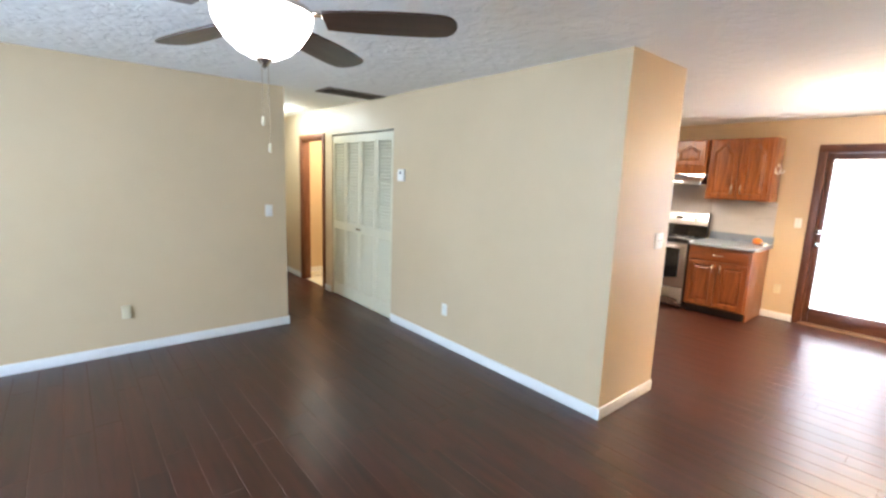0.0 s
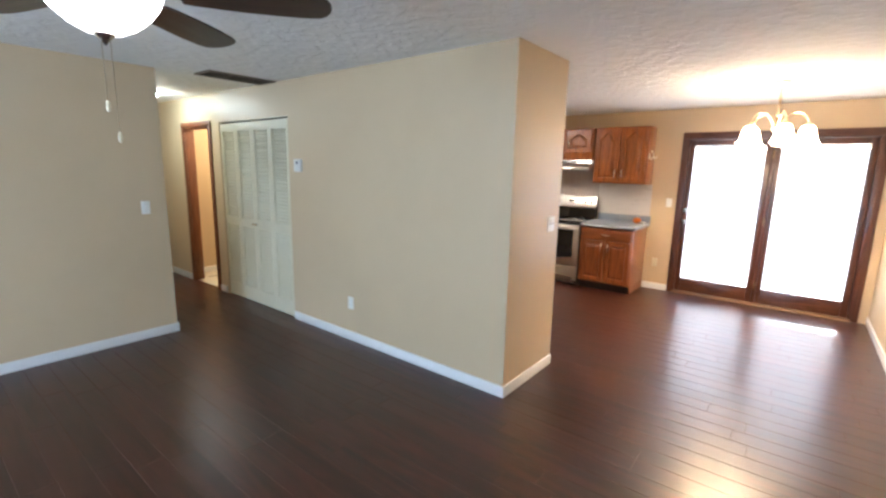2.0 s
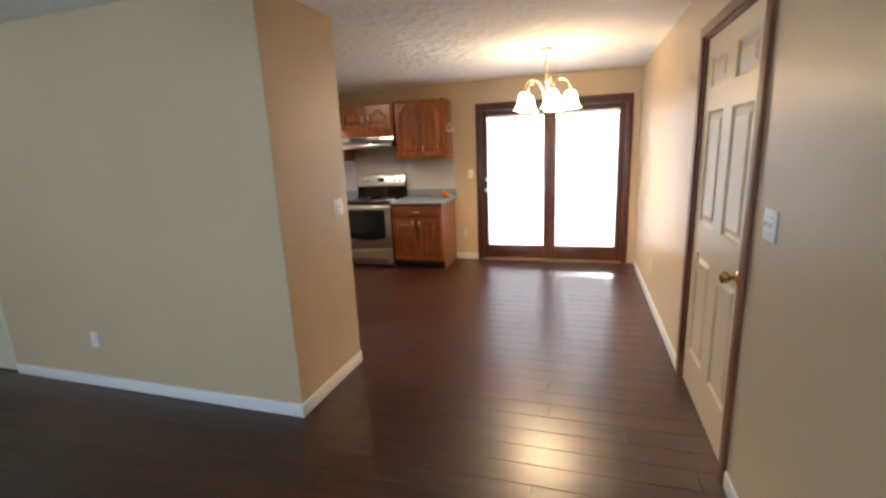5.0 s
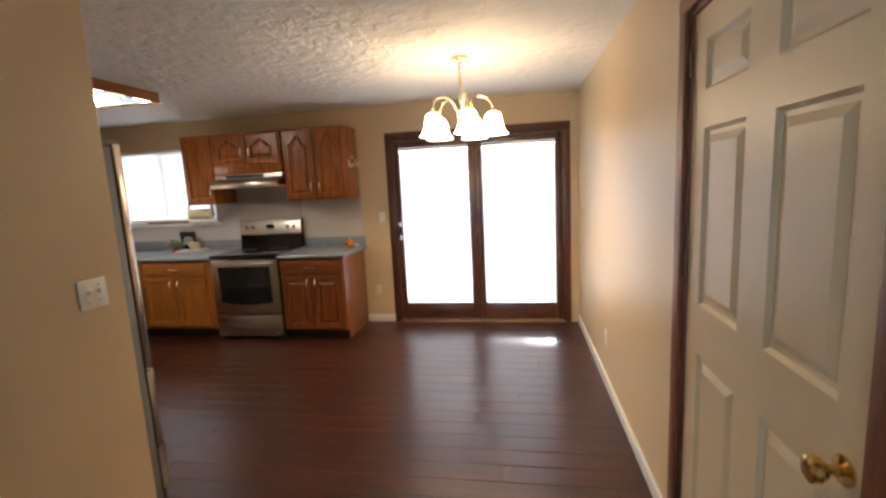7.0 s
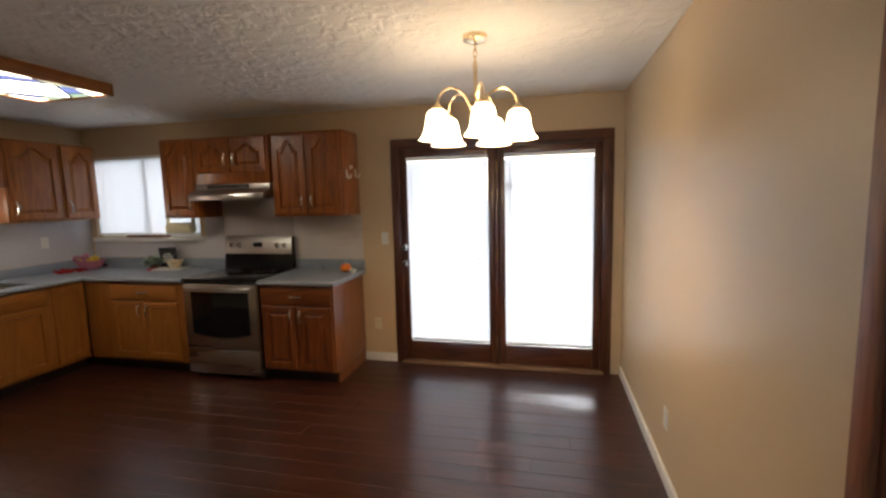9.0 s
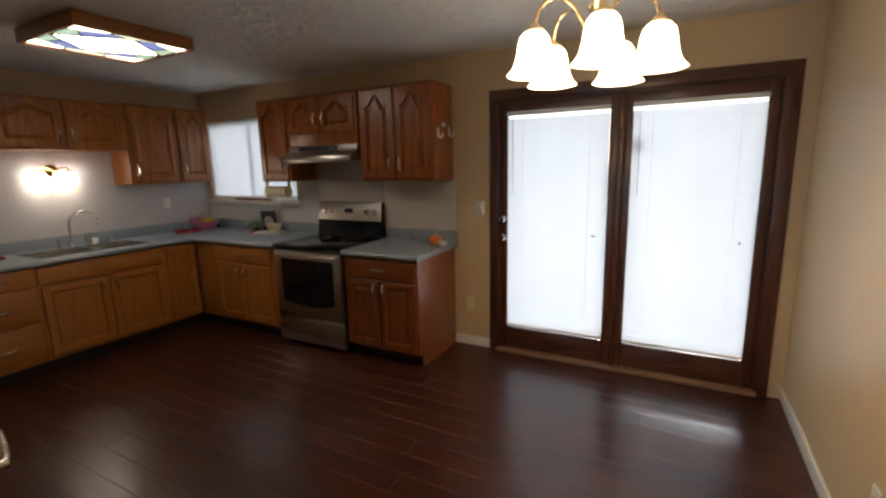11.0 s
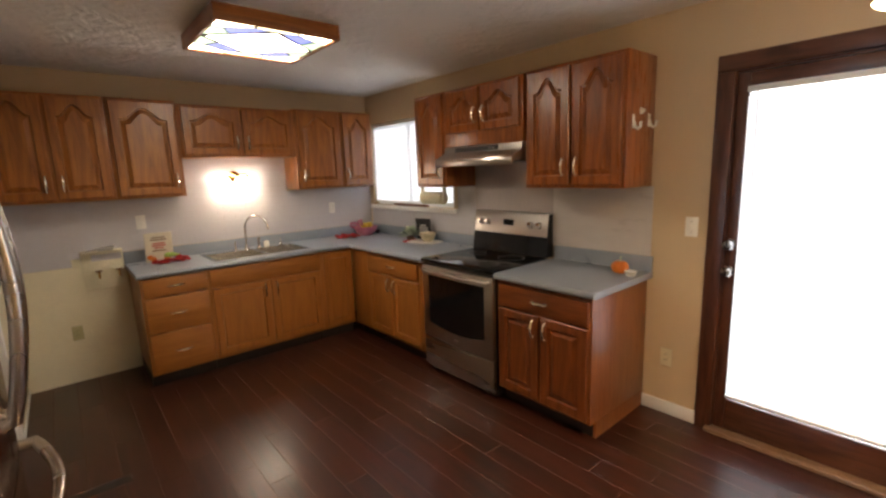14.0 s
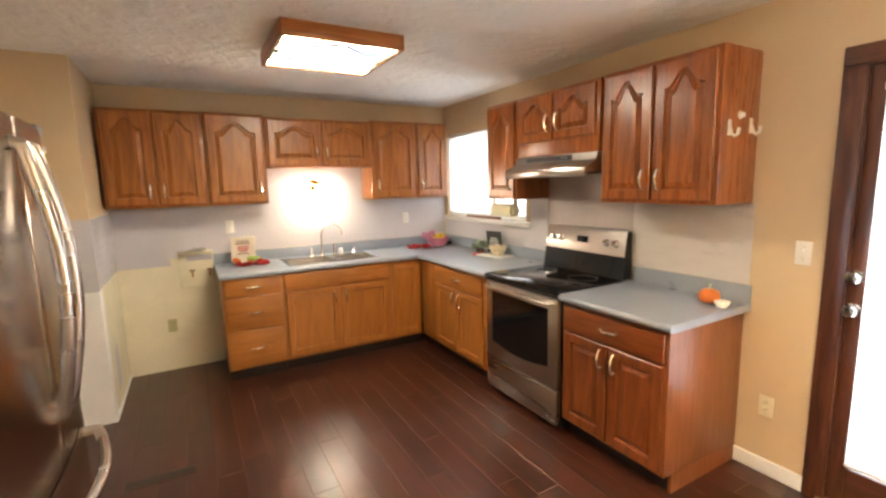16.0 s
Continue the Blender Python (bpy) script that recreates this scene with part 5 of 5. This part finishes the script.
def pumpkin():
    e = thing("pumpkin", pose(6.62, 1.745, CZ), "small orange ornamental pumpkin on the worktop", "pumpkin")
    prof = [(0.052 * math.sin(math.pi * k / 12) ** 0.7, 0.040 - 0.040 * math.cos(math.pi * k / 12)) for k in range(13)]
    part("fruit", lathe(prof, 48, wave=0.05, waves=9), ORANGE, e)
    part("stem", bar([(0, 0, 0.075), (0.004, 0, 0.092), (0.012, 0.003, 0.102)], [0.008, 0.006, 0.007], 8), LEAF, e)


pumpkin()
dish = thing("candle_dish", pose(6.60, 1.665, CZ), "small white round dish beside the pumpkin", "dish")
part("bowl", lathe([(0, 0), (0.022, 0), (0.036, 0.022), (0.038, 0.030), (0.034, 0.030), (0.02, 0.012), (0, 0.010)], 24), PLATE, dish)
part("foot_ring", lathe([(0.018, 0.0), (0.024, 0.0), (0.024, 0.004), (0.018, 0.004)], 20), PLATE, dish)


def recipe_stand():
    e = thing("recipe_card", pose(4.60, 4.77, CZ, 12, 0, 0), "cream printed recipe board leaning on the back edge", "sign")
    part("board", rbox(-0.10, 0.10, -0.008, 0, 0.0, 0.255, 0.003, 1), PAPER, e)
    for x0, x1, z, m in ((-0.05, 0.05, 0.215, INK), (-0.06, 0.06, 0.195, INK), (-0.045, 0.045, 0.165, RED), (-0.05, 0.05, 0.145, RED), (-0.035, 0.035, 0.125, RED), (-0.05, 0.05, 0.10, INK)):
        part("printed_line", boxes((x0, x1, -0.0095, -0.008, z - 0.005, z + 0.005)), m, e)
    for x, z in ((-0.07, 0.045), (0.07, 0.045), (-0.045, 0.03), (0.05, 0.03)):
        part("printed_pumpkin", lathe([(0.022, 0), (0.02, 0.0015), (0, 0.0017)], 14), ORANGE, e, "", pose(x, -0.0082, z, 90))


recipe_stand()
cloth("dish_cloth", 4.66, 4.655, 8, 0.27, 0.14, RED, "crumpled red dish cloth before the recipe board")
corn = thing("gourd", pose(4.665, 4.645, CZ + 0.050), "pale green and yellow gourd lying on the red cloth", "gourd")
part("body", bar([(-0.05, 0, 0.012), (-0.03, 0, 0.014), (0.0, 0, 0.014), (0.035, 0, 0.012), (0.06, 0.005, 0.010)], [0.010, 0.021, 0.020, 0.014, 0.006], 12), GREEN, corn)
part("stem", bar([(0.058, 0.005, 0.010), (0.075, 0.008, 0.012)], 0.004, 6), INK, corn)


def fruit_basket():
    e = thing("fruit_basket", pose(6.57, 4.70, CZ), "pink woven basket on the worktop", "basket")
    part("bowl", lathe([(0, 0), (0.07, 0), (0.10, 0.03), (0.125, 0.075), (0.13, 0.095), (0.122, 0.095), (0.115, 0.075), (0.09, 0.034), (0, 0.012)], 36, wave=0.02, waves=12), PINK, e)
    part("bow", bar([(-0.10, -0.06, 0.09), (-0.17, -0.08, 0.15), (-0.22, -0.07, 0.155), (-0.21, -0.05, 0.12), (-0.12, -0.05, 0.085)], 0.014, 8), PINK, e, "pink ribbon bow")
    part("bow", bar([(-0.11, -0.06, 0.09), (-0.14, -0.09, 0.17), (-0.11, -0.10, 0.18), (-0.09, -0.08, 0.12)], 0.013, 8), PINK, e)
    for x, y, z, m, nm in ((-0.03, -0.03, 0.105, YELLOW, "lemon"), (0.04, -0.02, 0.11, YELLOW, "lemon"), (0.0, 0.04, 0.10, GREEN, "apple"), (0.06, 0.03, 0.10, GREEN, "apple"), (-0.06, 0.03, 0.10, YELLOW, "lemon")):
        f = tagged(placed(new(nm, mesh_of(nm, ball(0.036, squash=0.9), m)), pose(6.57 + x, 4.70 + y, CZ + z, 20, 10, 40 * x * 20)), "round yellow or green fruit in the pink basket", "fruit", "fruit in the basket")
    g = cloth("napkin", 6.665, 4.73, 30, 0.12, 0.14, PURPLE, "dark purple crumpled napkin beside the basket")
    g.matrix_basis = pose(6.70, 4.74, CZ, 0, 0, 40)


fruit_basket()
cloth("napkin", 6.31, 4.64, -12, 0.24, 0.16, RED, "folded red napkin beside the basket")


def plant():
    e = thing("potted_plant", pose(6.61, 3.925, CZ), "small grey-green leafy plant in a low pot", "plant")
    part("pot", lathe([(0, 0), (0.032, 0), (0.04, 0.045), (0.036, 0.045), (0.028, 0.01), (0, 0.01)], 18), INK, e)
    rnd = random.Random(4)
    bm = bmesh.new()
    for i in range(70):
        a, t, l = rnd.uniform(0, 6.28), rnd.uniform(0.15, 1.45), rnd.uniform(0.06, 0.125)
        d = Vector((math.cos(a) * math.sin(t), math.sin(a) * math.sin(t), math.cos(t)))
        b = Vector((0, 0, 0.045)) + d * rnd.uniform(0.01, 0.03)
        s = d.cross(Vector((0, 0, 1))).normalized() * l * 0.28
        tip = b + d * l - Vector((0, 0, l * 0.25))
        mid = b + d * l * 0.55
        v = [bm.verts.new(p) for p in (b, mid + s, tip, mid - s)]
        bm.faces.new(v)
    part("foliage", bm, LEAF, e, "small grey-green leaves")


plant()
tray = thing("serving_tray", pose(6.615, 3.735, CZ, 0, 0, 14), "white rectangular tray with a red end", "tray")
part("plate", rbox(-0.075, 0.10, -0.17, 0.14, 0, 0.014, 0.004), PLATE, tray)
part("red_end", rbox(-0.076, 0.101, 0.14, 0.19, 0, 0.015, 0.004), RED, tray, "red cloth end")
pot = thing("bowl", pose(6.645, 3.69, CZ + 0.0145), "cream patterned ceramic bowl on the tray", "bowl")
part("body", lathe([(0, 0), (0.042, 0), (0.064, 0.028), (0.078, 0.066), (0.084, 0.082), (0.077, 0.082), (0.060, 0.034), (0, 0.012)], 28), CERAMIC, pot)
part("foot_ring", lathe([(0.026, -0.0), (0.034, 0.0), (0.034, 0.004), (0.026, 0.004)], 20), CERAMIC, pot)


def letter_board():
    e = thing("letter_board", pose(6.715, 3.815, CZ, 0, 0, -76) @ pose(0, 0, 0, 8), "small black sign board with white lettering", "sign")
    part("board", rbox(-0.09, 0.09, -0.012, 0, 0, 0.225, 0.003, 1), BOARD, e)
    for z, w in ((0.155, 0.035), (0.13, 0.055), (0.105, 0.05), (0.08, 0.055)):
        part("letter_line", boxes((-w, w, -0.0135, -0.012, z - 0.006, z + 0.006)), LETTER, e)


letter_board()


# ---- floor: planks along y ----
def plank_mesh(w, l, t=0.012, c=0.0022):
    bm = bmesh.new()
    lo = [bm.verts.new(p) for p in ((0, 0, -t), (w, 0, -t), (w, l, -t), (0, l, -t))]
    md = [bm.verts.new(p) for p in ((0, 0, -c * 0.6), (w, 0, -c * 0.6), (w, l, -c * 0.6), (0, l, -c * 0.6))]
    hi = [bm.verts.new(p) for p in ((c, c, 0), (w - c, c, 0), (w - c, l - c, 0), (c, l - c, 0))]
    for i in range(4):
        j = (i + 1) % 4
        bm.faces.new((lo[i], lo[j], md[j], md[i]))
        # bevel faces take the paler colour that stands for glancing light
        bm.faces.new((md[i], md[j], hi[j], hi[i])).material_index = 1
    bm.faces.new(hi)
    return bm


def floor():
    e = thing("floor", pose(0, 0, 0), "glossy dark mahogany laminate plank floor", "floor", kind="structure")
    part("subfloor", boxes((XW - TH, XE + 0.13, YS - TH, YH + TH, -0.12, -0.012)), SUBFLOOR, e)
    pw, pl = 0.1425, 1.2
    x0 = 0.08 - pw * 19
    rnd = random.Random(11)
    shared, far = {}, bmesh.new()
    i = 0
    while x0 + i * pw < XE + 0.02:
        a = x0 + i * pw
        end = YH if a > XL - 0.2 and a < XP + 0.15 else YN + 0.05
        if a >= XP + 0.15 and a < 4.4:
            end = 6.95
        y = YS - rnd.uniform(0.05, pl - 0.1)
        while y < end:
            s, t = max(y, YS - 0.05), min(y + pl, end)
            l = round((t - s) / 0.05) * 0.05
            s = t - l if y < YS else s
            if l >= 0.05:
                if -0.95 < a and s < 4.0:
                    if l not in shared:
                        shared[l] = mesh_of("plank", plank_mesh(pw - 0.0006, l - 0.0006), (PLANK, SEAM), 20)
                    o = new("plank", shared[l])
                    o.parent, o.matrix_basis = e, pose(a, s, 0)
                else:
                    one = plank_mesh(pw - 0.0006, l - 0.0006)
                    me = bpy.data.meshes.new("tmp")
                    one.transform(Matrix.Translation((a, s, 0)))
                    one.to_mesh(me)
                    one.free()
                    far.from_mesh(me)
                    bpy.data.meshes.remove(me)
            y += pl
        i += 1
    tagged(part("plank_field", far, (PLANK_FIELD, SEAM), e, angle=20), kind="stuff")


floor()
